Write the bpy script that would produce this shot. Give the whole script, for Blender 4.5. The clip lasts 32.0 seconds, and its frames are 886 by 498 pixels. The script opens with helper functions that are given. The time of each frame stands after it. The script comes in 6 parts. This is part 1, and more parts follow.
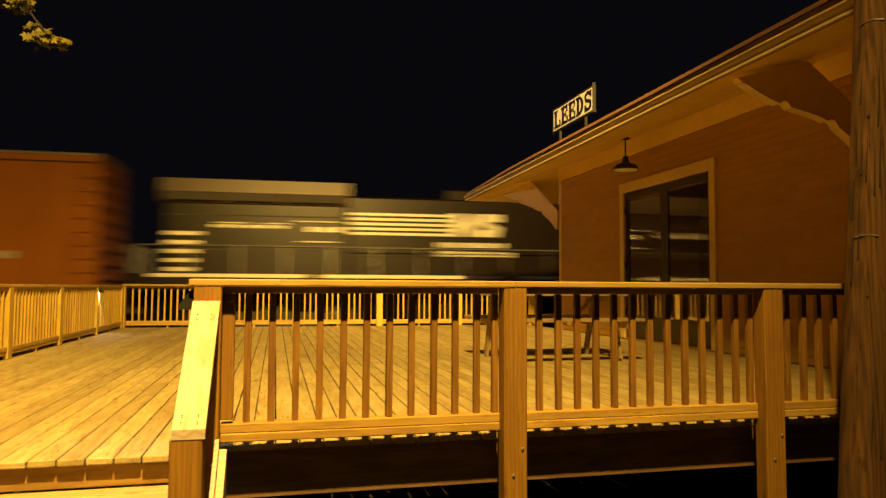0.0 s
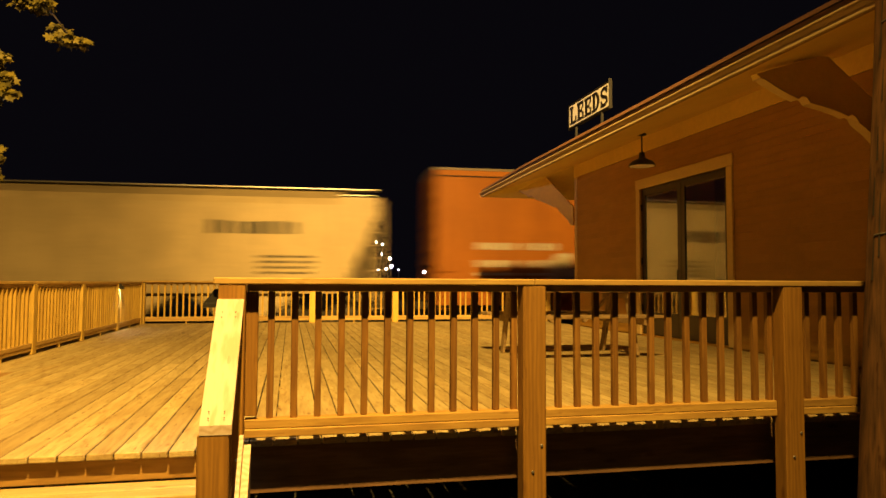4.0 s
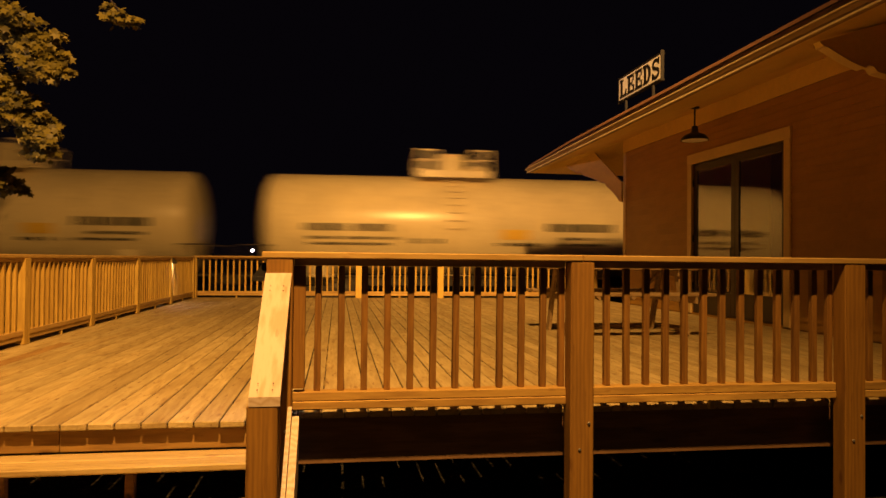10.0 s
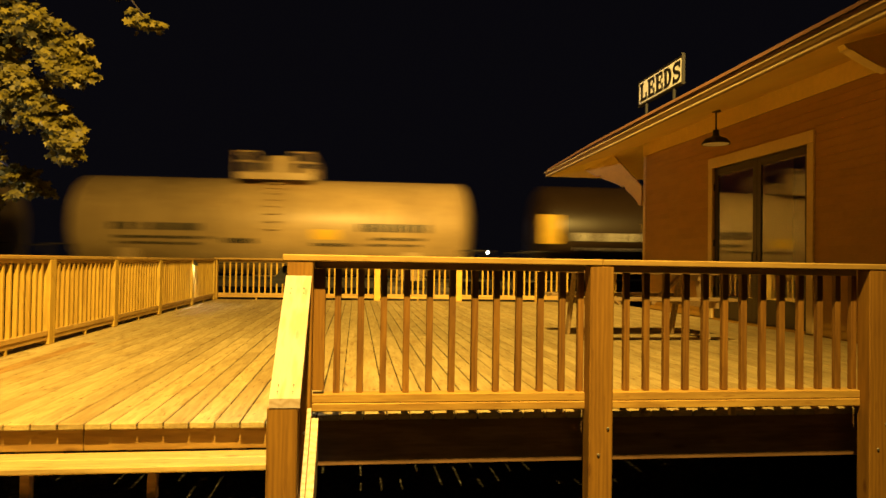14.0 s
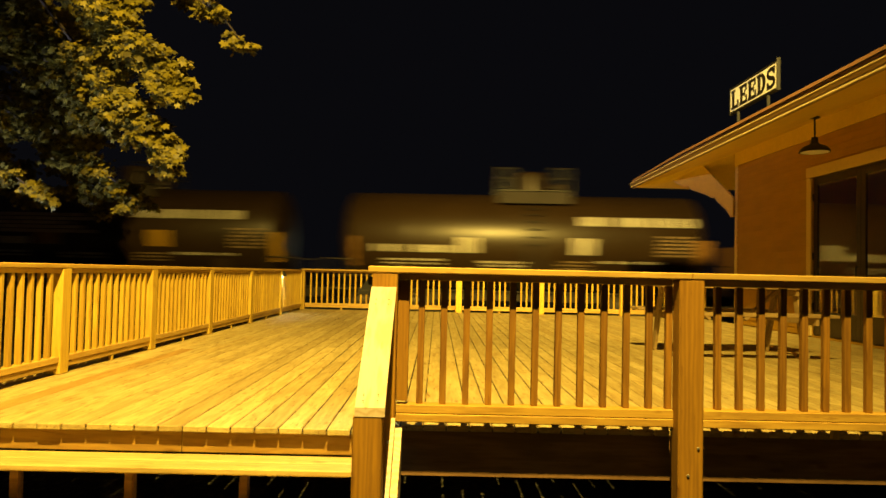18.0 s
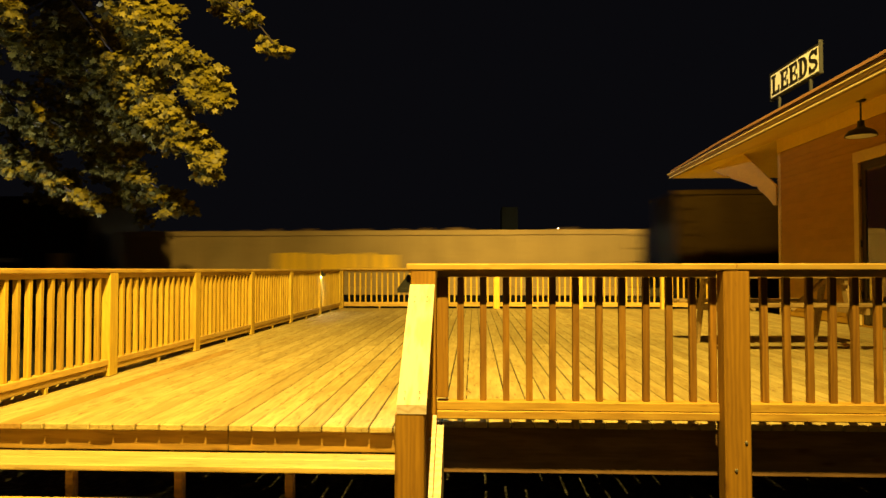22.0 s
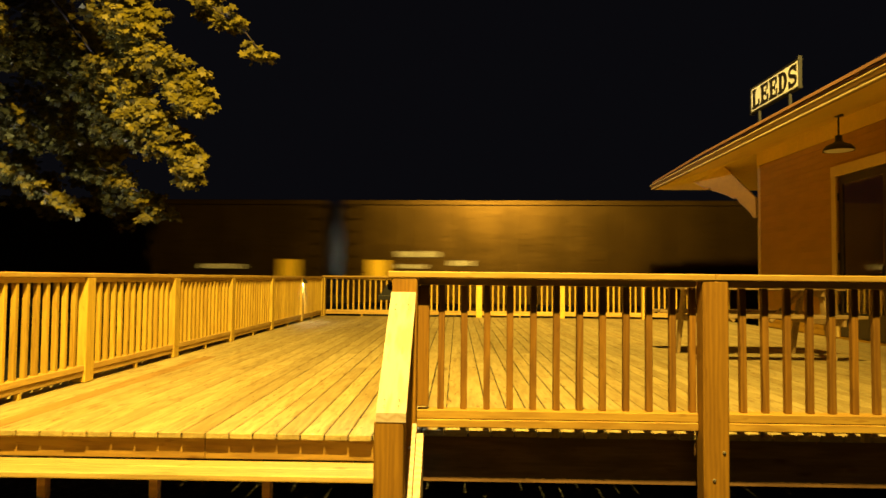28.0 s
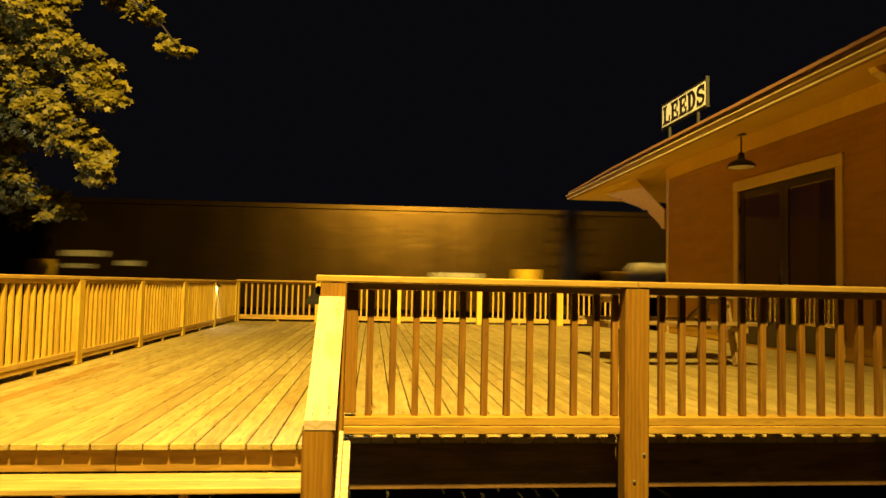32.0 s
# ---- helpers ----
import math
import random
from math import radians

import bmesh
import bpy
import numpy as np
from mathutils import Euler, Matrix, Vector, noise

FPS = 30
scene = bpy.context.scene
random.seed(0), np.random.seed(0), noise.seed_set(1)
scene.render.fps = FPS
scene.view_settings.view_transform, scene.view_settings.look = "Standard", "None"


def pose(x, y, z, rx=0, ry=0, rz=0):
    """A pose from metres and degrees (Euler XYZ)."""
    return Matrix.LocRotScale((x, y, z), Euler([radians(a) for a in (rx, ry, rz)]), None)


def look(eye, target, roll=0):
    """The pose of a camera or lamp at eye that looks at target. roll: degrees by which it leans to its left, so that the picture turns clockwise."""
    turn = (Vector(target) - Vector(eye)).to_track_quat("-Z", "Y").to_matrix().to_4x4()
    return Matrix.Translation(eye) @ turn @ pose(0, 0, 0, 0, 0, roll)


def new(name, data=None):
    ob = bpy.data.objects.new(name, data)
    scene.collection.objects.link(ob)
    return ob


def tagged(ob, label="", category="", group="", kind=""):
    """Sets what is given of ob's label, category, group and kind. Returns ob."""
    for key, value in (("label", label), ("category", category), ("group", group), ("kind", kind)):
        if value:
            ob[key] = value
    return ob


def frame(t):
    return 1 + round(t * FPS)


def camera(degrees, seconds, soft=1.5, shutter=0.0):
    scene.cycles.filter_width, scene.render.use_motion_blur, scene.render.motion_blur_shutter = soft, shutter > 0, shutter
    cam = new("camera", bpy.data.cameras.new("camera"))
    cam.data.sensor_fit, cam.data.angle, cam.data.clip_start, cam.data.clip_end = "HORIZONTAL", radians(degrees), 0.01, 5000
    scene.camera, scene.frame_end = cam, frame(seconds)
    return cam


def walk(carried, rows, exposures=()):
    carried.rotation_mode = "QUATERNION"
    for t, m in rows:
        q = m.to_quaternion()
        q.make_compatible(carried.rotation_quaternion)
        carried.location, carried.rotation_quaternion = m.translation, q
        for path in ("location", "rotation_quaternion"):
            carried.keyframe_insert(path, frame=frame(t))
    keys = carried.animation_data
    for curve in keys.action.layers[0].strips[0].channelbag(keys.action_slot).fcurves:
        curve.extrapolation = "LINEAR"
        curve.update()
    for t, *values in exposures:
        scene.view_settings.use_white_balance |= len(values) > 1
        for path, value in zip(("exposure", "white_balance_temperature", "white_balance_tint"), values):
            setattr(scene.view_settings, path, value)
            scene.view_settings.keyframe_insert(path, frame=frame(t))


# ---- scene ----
cam = camera(65.5, 32.0, soft=1.5, shutter=1.0)
PATH = [
    (0, (-0.171, -0.256, 0.913), (0.299, 1.684, 1.025), 0.3),
    (0.5, (-0.149, -0.242, 0.919), (0.313, 1.701, 1.029), 0.7),
    (1, (-0.147, -0.218, 0.915), (0.31, 1.726, 1.024), 0.7),
    (1.5, (-0.167, -0.233, 0.918), (0.297, 1.708, 1.043), 0.3),
    (2, (-0.187, -0.283, 0.922), (0.307, 1.651, 1.054), 0.5),
    (2.5, (-0.19, -0.295, 0.925), (0.299, 1.64, 1.049), 0.8),
    (3, (-0.204, -0.294, 0.928), (0.259, 1.647, 1.062), 0.3),
    (3.5, (-0.213, -0.293, 0.928), (0.228, 1.655, 1.047), 0.1),
    (5.5, (-0.209, -0.263, 0.923), (0.199, 1.694, 0.982), 0.9),
    (6, (-0.208, -0.257, 0.92), (0.192, 1.702, 0.976), 1.0),
    (6.5, (-0.21, -0.261, 0.925), (0.184, 1.699, 0.978), 0.8),
    (7, (-0.215, -0.259, 0.919), (0.155, 1.705, 0.97), 0.7),
    (7.5, (-0.211, -0.259, 0.919), (0.136, 1.71, 0.965), 0.4),
    (8, (-0.213, -0.25, 0.92), (0.102, 1.725, 0.966), 0.2),
    (8.5, (-0.212, -0.248, 0.917), (0.099, 1.727, 0.956), 0.6),
    (9, (-0.21, -0.238, 0.92), (0.105, 1.737, 0.952), 0.6),
    (9.5, (-0.208, -0.244, 0.921), (0.098, 1.732, 0.949), 0.6),
    (10, (-0.212, -0.245, 0.918), (0.091, 1.732, 0.949), 0.6),
    (10.5, (-0.215, -0.255, 0.921), (0.079, 1.723, 0.959), 0.7),
    (11, (-0.209, -0.259, 0.922), (0.083, 1.719, 0.963), 0.6),
    (11.5, (-0.214, -0.253, 0.915), (0.077, 1.725, 0.953), 0.8),
    (12, (-0.218, -0.256, 0.918), (0.071, 1.722, 0.946), 0.9),
    (12.5, (-0.213, -0.251, 0.915), (0.075, 1.728, 0.944), 0.7),
    (13, (-0.215, -0.25, 0.921), (0.058, 1.731, 0.955), 0.6),
    (13.5, (-0.217, -0.256, 0.921), (0.041, 1.726, 0.961), 0.8),
    (15.5, (-0.225, -0.252, 0.916), (-0.021, 1.737, 0.951), 0.8),
    (16, (-0.224, -0.249, 0.918), (-0.062, 1.744, 0.957), 0.9),
    (16.5, (-0.227, -0.255, 0.922), (-0.103, 1.74, 0.977), 1.1),
    (17, (-0.225, -0.273, 0.922), (-0.153, 1.724, 0.992), 1.2),
    (17.5, (-0.228, -0.28, 0.924), (-0.195, 1.718, 0.997), 1.3),
    (18, (-0.231, -0.266, 0.921), (-0.216, 1.733, 0.991), 1.3),
    (18.5, (-0.235, -0.261, 0.918), (-0.248, 1.738, 0.987), 1.2),
    (19, (-0.243, -0.257, 0.922), (-0.283, 1.741, 0.994), 0.8),
    (19.5, (-0.245, -0.258, 0.918), (-0.309, 1.74, 0.997), 0.7),
    (20, (-0.242, -0.251, 0.924), (-0.31, 1.746, 1.01), 0.6),
    (20.5, (-0.24, -0.253, 0.921), (-0.315, 1.744, 1.016), 0.5),
    (21, (-0.242, -0.266, 0.919), (-0.32, 1.731, 1.001), 0.1),
    (21.5, (-0.244, -0.264, 0.911), (-0.333, 1.733, 0.986), 0.2),
    (22, (-0.238, -0.261, 0.919), (-0.328, 1.736, 0.979), -0.0),
    (22.5, (-0.24, -0.264, 0.919), (-0.337, 1.733, 0.979), -0.2),
    (23, (-0.242, -0.262, 0.918), (-0.343, 1.734, 0.981), -0.5),
    (23.5, (-0.246, -0.261, 0.919), (-0.354, 1.735, 0.995), -0.6),
    (24, (-0.242, -0.268, 0.918), (-0.361, 1.727, 0.998), -0.7),
    (24.5, (-0.237, -0.265, 0.914), (-0.368, 1.729, 0.999), -0.8),
    (26.5, (-0.24, -0.261, 0.913), (-0.353, 1.734, 0.989), -0.2),
    (27, (-0.234, -0.255, 0.915), (-0.323, 1.742, 0.986), 0.3),
    (27.5, (-0.231, -0.256, 0.912), (-0.296, 1.742, 0.991), 0.4),
    (28, (-0.229, -0.255, 0.915), (-0.271, 1.743, 1.0), 0.6),
    (28.5, (-0.227, -0.259, 0.915), (-0.241, 1.739, 1.008), 0.9),
    (29, (-0.232, -0.254, 0.915), (-0.237, 1.744, 1.011), 1.1),
    (29.5, (-0.235, -0.253, 0.92), (-0.207, 1.744, 1.026), 1.5),
    (30, (-0.248, -0.26, 0.929), (-0.159, 1.734, 1.051), 1.7),
    (30.5, (-0.263, -0.241, 0.927), (-0.09, 1.747, 1.06), 2.0),
    (31, (-0.276, -0.236, 0.922), (-0.057, 1.748, 1.053), 2.3),
    (31.5, (-0.301, -0.216, 0.917), (-0.095, 1.769, 1.042), 2.2),
    (32, (-0.311, -0.223, 0.908), (-0.111, 1.764, 1.014), 1.2),
]
EXPO = [(0.0, -0.28, 6500, 14), (1.0, -0.42, 6500, 25), (2.0, -0.42, 6500, 25), (3.0, -0.33, 6500, 25), (4.2, -0.45, 6500, 27), (6.0, -0.76, 6900, 44), (7.0, -0.95, 6900, 44), (8.0, -0.72, 6900, 44), (9.0, -0.9, 6900, 48), (10.0, -1.1, 6900, 57), (11.0, -1.08, 6900, 53), (12.0, -0.75, 6650, 36), (13.0, -0.38, 6450, 15), (13.6, -0.22, 6450, 12), (15.3, -0.55, 6450, 28), (16.0, -0.8, 6450, 30), (17.0, -0.03, 6500, -6), (32.0, -0.03, 6500, -2)]
walk(cam, [(t, look(eye, target, roll)) for t, eye, target, roll in PATH], EXPO)

# ---- world and lamps ----
world = bpy.data.worlds.new("night_sky")
scene.world = world
world.use_nodes = True
world.node_tree.nodes["Background"].inputs[0].default_value = (0.56, 0.5, 0.72, 1)
world.node_tree.nodes["Background"].inputs[1].default_value = 0.0054

SODIUM = (1.0, 0.605, 0.11)

GROUND = -0.75
RAILZ = -0.65
LAMP = (-0.2, -1.3, 9.8)
# the street lantern: a wide cone over the deck
wide = bpy.data.lights.new("street_lamp_light", "SPOT")
wide.energy, wide.color, wide.shadow_soft_size = 22000, SODIUM, 0.12
wide.spot_size, wide.spot_blend = radians(92), 1.0
new("street_lamp_light", wide).matrix_basis = look(LAMP, (-3.5, 7.6, 0.0))
# the lantern throws further ahead, towards the track
throw = bpy.data.lights.new("street_lamp_throw", "SPOT")
throw.energy, throw.color, throw.shadow_soft_size = 39000, SODIUM, 0.45
throw.spot_size, throw.spot_blend = radians(53), 1.0
new("street_lamp_throw", throw).matrix_basis = look(LAMP, (5.1, 20.5, 2.4))
FILL, FILL_AIM = (-9.6, 6.6, 0.9), (-6.1, 9.2, 2.9)
# unseen bluish spot, added for the grey light on the crown's lower left
fill = bpy.data.lights.new("crown_fill_light", "SPOT")
fill.energy, fill.color, fill.shadow_soft_size = 1900, (0.74, 0.7, 1.0), 0.12
fill.spot_size, fill.spot_blend = radians(54), 1.0
new("crown_fill_light", fill).matrix_basis = look(FILL, FILL_AIM)

# ---- materials ----


def mat(name):
    m = bpy.data.materials.new(name)
    m.use_nodes = True
    return m, m.node_tree.nodes, m.node_tree.links, m.node_tree.nodes["Principled BSDF"]


def ramp(nodes, stops):
    r = nodes.new("ShaderNodeValToRGB")
    el = r.color_ramp.elements
    while len(el) < len(stops):
        el.new(0.5)
    for e, (p, c) in zip(el, stops):
        e.position, e.color = p, (*c, 1)
    return r


def noise_node(nodes, links, vec, scale, detail=4.0, rough=0.6):
    n = nodes.new("ShaderNodeTexNoise")
    n.inputs["Scale"].default_value, n.inputs["Detail"].default_value, n.inputs["Roughness"].default_value = scale, detail, rough
    if vec is not None:
        links.new(vec, n.inputs["Vector"])
    return n


def mapped(nodes, links, scale, coord="Object", shift=True):
    tc = nodes.new("ShaderNodeTexCoord")
    mp = nodes.new("ShaderNodeMapping")
    mp.inputs["Scale"].default_value = scale
    links.new(tc.outputs[coord], mp.inputs["Vector"])
    if shift:
        info = nodes.new("ShaderNodeObjectInfo")
        mul = nodes.new("ShaderNodeMath")
        mul.operation = "MULTIPLY"
        mul.inputs[1].default_value = 37.0
        links.new(info.outputs["Random"], mul.inputs[0])
        links.new(mul.outputs[0], mp.inputs["Location"])
    return mp.outputs[0]


def mix(nodes, links, fac, a, b, kind="MIX"):
    n = nodes.new("ShaderNodeMix")
    n.data_type, n.blend_type = "RGBA", kind
    for sock, value in ((n.inputs[0], fac), (n.inputs[6], a), (n.inputs[7], b)):
        if isinstance(value, (int, float)):
            sock.default_value = value
        elif isinstance(value, tuple):
            sock.default_value = (*value, 1)
        else:
            links.new(value, sock)
    return n.outputs[2]


def bump(nodes, links, bsdf, height, strength, distance):
    b = nodes.new("ShaderNodeBump")
    b.inputs["Strength"].default_value, b.inputs["Distance"].default_value = strength, distance
    links.new(height, b.inputs["Height"])
    links.new(b.outputs[0], bsdf.inputs["Normal"])


def wood(name, light, dark, axis, wear=0.4, rough=0.75, ring=0.22, fleck=0.35, tonal=0.8, long=2.0, smear=0.0):
    """Sawn softwood with the grain along one axis of the piece."""
    m, n, l, p = mat(name)
    s = [26.0, 26.0, 26.0]
    s[axis] = long
    v = mapped(n, l, s)
    grain = noise_node(n, l, v, 1.6, 6, 0.65)
    s2 = [7.0, 7.0, 7.0]
    s2[axis] = 0.55 * long
    figure = noise_node(n, l, mapped(n, l, s2), 1.3, 3, 0.5)
    wave = n.new("ShaderNodeTexWave")
    wave.inputs["Scale"].default_value, wave.inputs["Distortion"].default_value, wave.inputs["Detail"].default_value = 1.7, 9.0, 3.0
    wave.bands_direction = "XYZ"[(axis + 1) % 3]
    l.new(mapped(n, l, s2), wave.inputs["Vector"])
    r1 = ramp(n, [(0.25, dark), (0.7, light)])
    add = n.new("ShaderNodeMath")
    add.operation = "MULTIPLY_ADD"
    l.new(wave.outputs["Fac"], add.inputs[0])
    add.inputs[1].default_value = ring
    mid = n.new("ShaderNodeMath")
    mid.operation = "MULTIPLY"
    mid.inputs[1].default_value = 1.0 - ring * 0.9
    l.new(grain.outputs["Fac"], mid.inputs[0])
    l.new(mid.outputs[0], add.inputs[2])
    l.new(add.outputs[0], r1.inputs[0])
    info = n.new("ShaderNodeObjectInfo")
    tone = ramp(n, [(0.0, (0.74, 0.70, 0.64)), (0.5, (0.93, 0.92, 0.9)), (1.0, (1.1, 1.08, 1.04))])
    l.new(info.outputs["Random"], tone.inputs[0])
    c = mix(n, l, tonal, r1.outputs[0], tone.outputs[0], "MULTIPLY")
    # knots and stains
    vo = n.new("ShaderNodeTexVoronoi")
    s3 = [5.5, 5.5, 5.5]
    s3[axis] = 1.9
    l.new(mapped(n, l, s3), vo.inputs["Vector"])
    vo.inputs["Scale"].default_value = 1.0
    knot = ramp(n, [(0.03, (0.5, 0.36, 0.22)), (0.11, (1, 1, 1))])
    l.new(vo.outputs["Distance"], knot.inputs[0])
    c = mix(n, l, 0.85, c, knot.outputs[0], "MULTIPLY")
    stain = ramp(n, [(0.35, (0.72, 0.66, 0.58)), (0.62, (1, 1, 1))])
    l.new(figure.outputs["Fac"], stain.inputs[0])
    c = mix(n, l, wear, c, stain.outputs[0], "MULTIPLY")
    s4 = [38.0, 38.0, 38.0]
    s4[axis] = 7.0
    spots = noise_node(n, l, mapped(n, l, s4), 1.0, 2, 0.5)
    dots = ramp(n, [(0.28, (0.5, 0.36, 0.22)), (0.36, (1, 1, 1))])
    l.new(spots.outputs["Fac"], dots.inputs[0])
    c = mix(n, l, fleck, c, dots.outputs[0], "MULTIPLY")
    if smear:
        # long brown flecks where water has stood along the grain, and broad soft patches
        s5 = [15.0, 15.0, 15.0]
        s5[axis] = 2.6
        marks = noise_node(n, l, mapped(n, l, s5), 1.0, 3, 0.55)
        brown = ramp(n, [(0.30, (0.50, 0.34, 0.17)), (0.40, (1, 1, 1))])
        l.new(marks.outputs["Fac"], brown.inputs[0])
        c = mix(n, l, smear, c, brown.outputs[0], "MULTIPLY")
        patch = noise_node(n, l, mapped(n, l, (1.1, 0.5, 1.1)), 1.0, 3, 0.6)
        soft = ramp(n, [(0.32, (0.80, 0.70, 0.52)), (0.58, (1, 1, 1))])
        l.new(patch.outputs["Fac"], soft.inputs[0])
        c = mix(n, l, smear, c, soft.outputs[0], "MULTIPLY")
    l.new(c, p.inputs["Base Color"])
    p.inputs["Roughness"].default_value = rough
    bump(n, l, p, grain.outputs["Fac"], 0.35, 0.004)
    return m


def paint(name, colour, rough=0.5, dirt=0.35, metal=0.0, scale=1.0, streak=0.0, bumpy=0.0, spec=0.5, dents=0.0):
    m, n, l, p = mat(name)
    big = noise_node(n, l, mapped(n, l, (scale, scale, scale)), 0.9, 5, 0.65)
    fine = noise_node(n, l, mapped(n, l, (scale, scale, scale)), 14.0, 4, 0.6)
    d = tuple(c * 0.45 for c in colour)
    r = ramp(n, [(0.3, d), (0.62, colour)])
    l.new(big.outputs["Fac"], r.inputs[0])
    c = mix(n, l, dirt, colour, r.outputs[0])
    r2 = ramp(n, [(0.3, (0.7, 0.68, 0.64)), (0.6, (1, 1, 1))])
    l.new(fine.outputs["Fac"], r2.inputs[0])
    c = mix(n, l, dirt, c, r2.outputs[0], "MULTIPLY")
    if streak:
        st = noise_node(n, l, mapped(n, l, (2.6, 2.6, 0.16)), 2.0, 5, 0.7)
        r3 = ramp(n, [(0.36, (0.42, 0.33, 0.24)), (0.6, (1, 1, 1))])
        l.new(st.outputs["Fac"], r3.inputs[0])
        c = mix(n, l, streak, c, r3.outputs[0], "MULTIPLY")
    l.new(c, p.inputs["Base Color"])
    p.inputs["Metallic"].default_value = metal
    p.inputs["Specular IOR Level"].default_value = spec
    rr = n.new("ShaderNodeMapRange")
    rr.inputs["To Min"].default_value, rr.inputs["To Max"].default_value = rough * 0.75, min(1.0, rough * 1.3)
    l.new(fine.outputs["Fac"], rr.inputs["Value"])
    l.new(rr.outputs[0], p.inputs["Roughness"])
    if dents:
        bump(n, l, p, big.outputs["Fac"], dents, 0.08)
    if bumpy:
        bump(n, l, p, fine.outputs["Fac"], bumpy, 0.01)
    return m


def glow(name, colour, strength):
    m, n, l, p = mat(name)
    p.inputs["Base Color"].default_value = (*colour, 1)
    p.inputs["Emission Color"].default_value = (*colour, 1)
    p.inputs["Emission Strength"].default_value = strength
    return m


M_DECK = wood("deck_pine", (0.56, 0.47, 0.235), (0.38, 0.295, 0.125), 1, 0.4, 0.7, 0.2, 0.8, 0.75, smear=0.5)
M_DECKRED = wood("reddish_deck_pine", (0.44, 0.29, 0.10), (0.29, 0.175, 0.055), 1, 0.45, 0.7, 0.2, 0.6, 0.4, smear=0.5)
RAIL_L, RAIL_D = (0.60, 0.42, 0.125), (0.42, 0.265, 0.065)
M_PINE_X = wood("pine_along_x", RAIL_L, RAIL_D, 0)
M_LOWRAIL = wood("amber_lower_rail", (0.60, 0.39, 0.085), (0.40, 0.235, 0.048), 0, 0.5, 0.75, 0.3, 0.5)
M_RISER = wood("amber_riser_board", (0.42, 0.26, 0.062), (0.27, 0.155, 0.034), 0, 0.5, 0.75, 0.3, 0.5)
M_TREAD = wood("tread_pine", (0.60, 0.48, 0.21), (0.42, 0.31, 0.115), 0, 0.4, 0.7, 0.2, 0.7, 0.6)
M_PINE_Y = wood("pine_along_y", RAIL_L, RAIL_D, 1)
# light in the colours: near posts and pickets darker, far and side ones brighter
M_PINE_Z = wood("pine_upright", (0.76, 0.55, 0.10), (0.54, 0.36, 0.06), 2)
M_POST = wood("darkened_post_pine", (0.36, 0.19, 0.021), (0.22, 0.107, 0.012), 2, 0.5, 0.75, 0.2, 0.3, 0.8, 1.5)
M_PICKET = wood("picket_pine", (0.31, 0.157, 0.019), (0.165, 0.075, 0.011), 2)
M_PICKET2 = wood("brightened_picket_wood", (0.64, 0.44, 0.07), (0.43, 0.27, 0.04), 2)
M_FRESH = wood("fresh_pine", (0.68, 0.58, 0.52), (0.55, 0.43, 0.32), 1, 0.25, 0.7, 0.5, 0.35, 0.8, 3.0)
M_POLE = wood("weathered_pole_wood", (0.21, 0.106, 0.038), (0.034, 0.016, 0.008), 2, 1.0, 0.9, 0.15, 0.8, 0.4, 0.6)
M_TABLE = wood("table_timber", (0.45, 0.33, 0.16), (0.27, 0.18, 0.08), 0)
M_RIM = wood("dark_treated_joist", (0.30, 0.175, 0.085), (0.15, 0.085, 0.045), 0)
M_BARK = wood("bark", (0.06, 0.048, 0.036), (0.025, 0.02, 0.016), 2, 0.9, 0.95)
M_SIDING = paint("ochre_siding_paint", (0.47, 0.255, 0.030), 0.5, 0.35, scale=1.5, bumpy=0.15)
M_TRIM = paint("cream_trim_paint", (0.74, 0.55, 0.22), 0.45, 0.25)
M_SOFFIT = paint("soffit_paint", (0.83, 0.60, 0.115), 0.5, 0.25)
M_GUTTER = paint("gutter_metal", (0.30, 0.19, 0.075), 0.4, 0.25)
# pale base colour stands in for the lamp's glint along the lips
M_LIP = paint("gutter_glint_paint", (0.88, 0.74, 0.45), 0.22, 0.1)
M_DRIP = paint("drip_edge_brown", (0.26, 0.14, 0.09), 0.5, 0.3)
M_SHINGLE = paint("roof_shingle", (0.10, 0.075, 0.055), 0.9, 0.5, bumpy=0.5)
M_DARK = paint("dark_door_paint", (0.035, 0.022, 0.018), 0.35, 0.3)
M_GAPFILL = paint("dark_gap_filler", (0.028, 0.019, 0.011), 0.95, 0.6)
M_IRON = paint("black_iron", (0.015, 0.014, 0.013), 0.5, 0.3)
M_STEEL = paint("galvanised_steel", (0.5, 0.5, 0.5), 0.4, 0.3, 0.8)
M_SIGNF = paint("sign_frame_grey", (0.04, 0.041, 0.052), 0.5, 0.3)
M_WHEEL = paint("wheel_steel", (0.10, 0.085, 0.07), 0.5, 0.5, 0.3)
M_TRUCK = paint("truck_grime", (0.05, 0.042, 0.035), 0.8, 0.5)
M_RAILSTEEL = paint("rail_steel", (0.2, 0.17, 0.15), 0.35, 0.4, 0.9)
M_SIGNW = paint("sign_white", (0.86, 0.87, 0.92), 0.4, 0.15)
M_SIGNB = paint("sign_black", (0.015, 0.013, 0.012), 0.4, 0.1)
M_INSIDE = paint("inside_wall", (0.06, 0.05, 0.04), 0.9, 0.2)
M_MARKW = paint("white_lettering", (0.6, 0.57, 0.5), 0.5, 0.25)
M_MARKK = paint("black_lettering", (0.02, 0.02, 0.02), 0.5, 0.2)
M_MARKY = paint("yellow_reflector", (0.85, 0.55, 0.05), 0.3, 0.2)
M_MARKR = paint("red_lettering", (0.22, 0.025, 0.035), 0.5, 0.25)


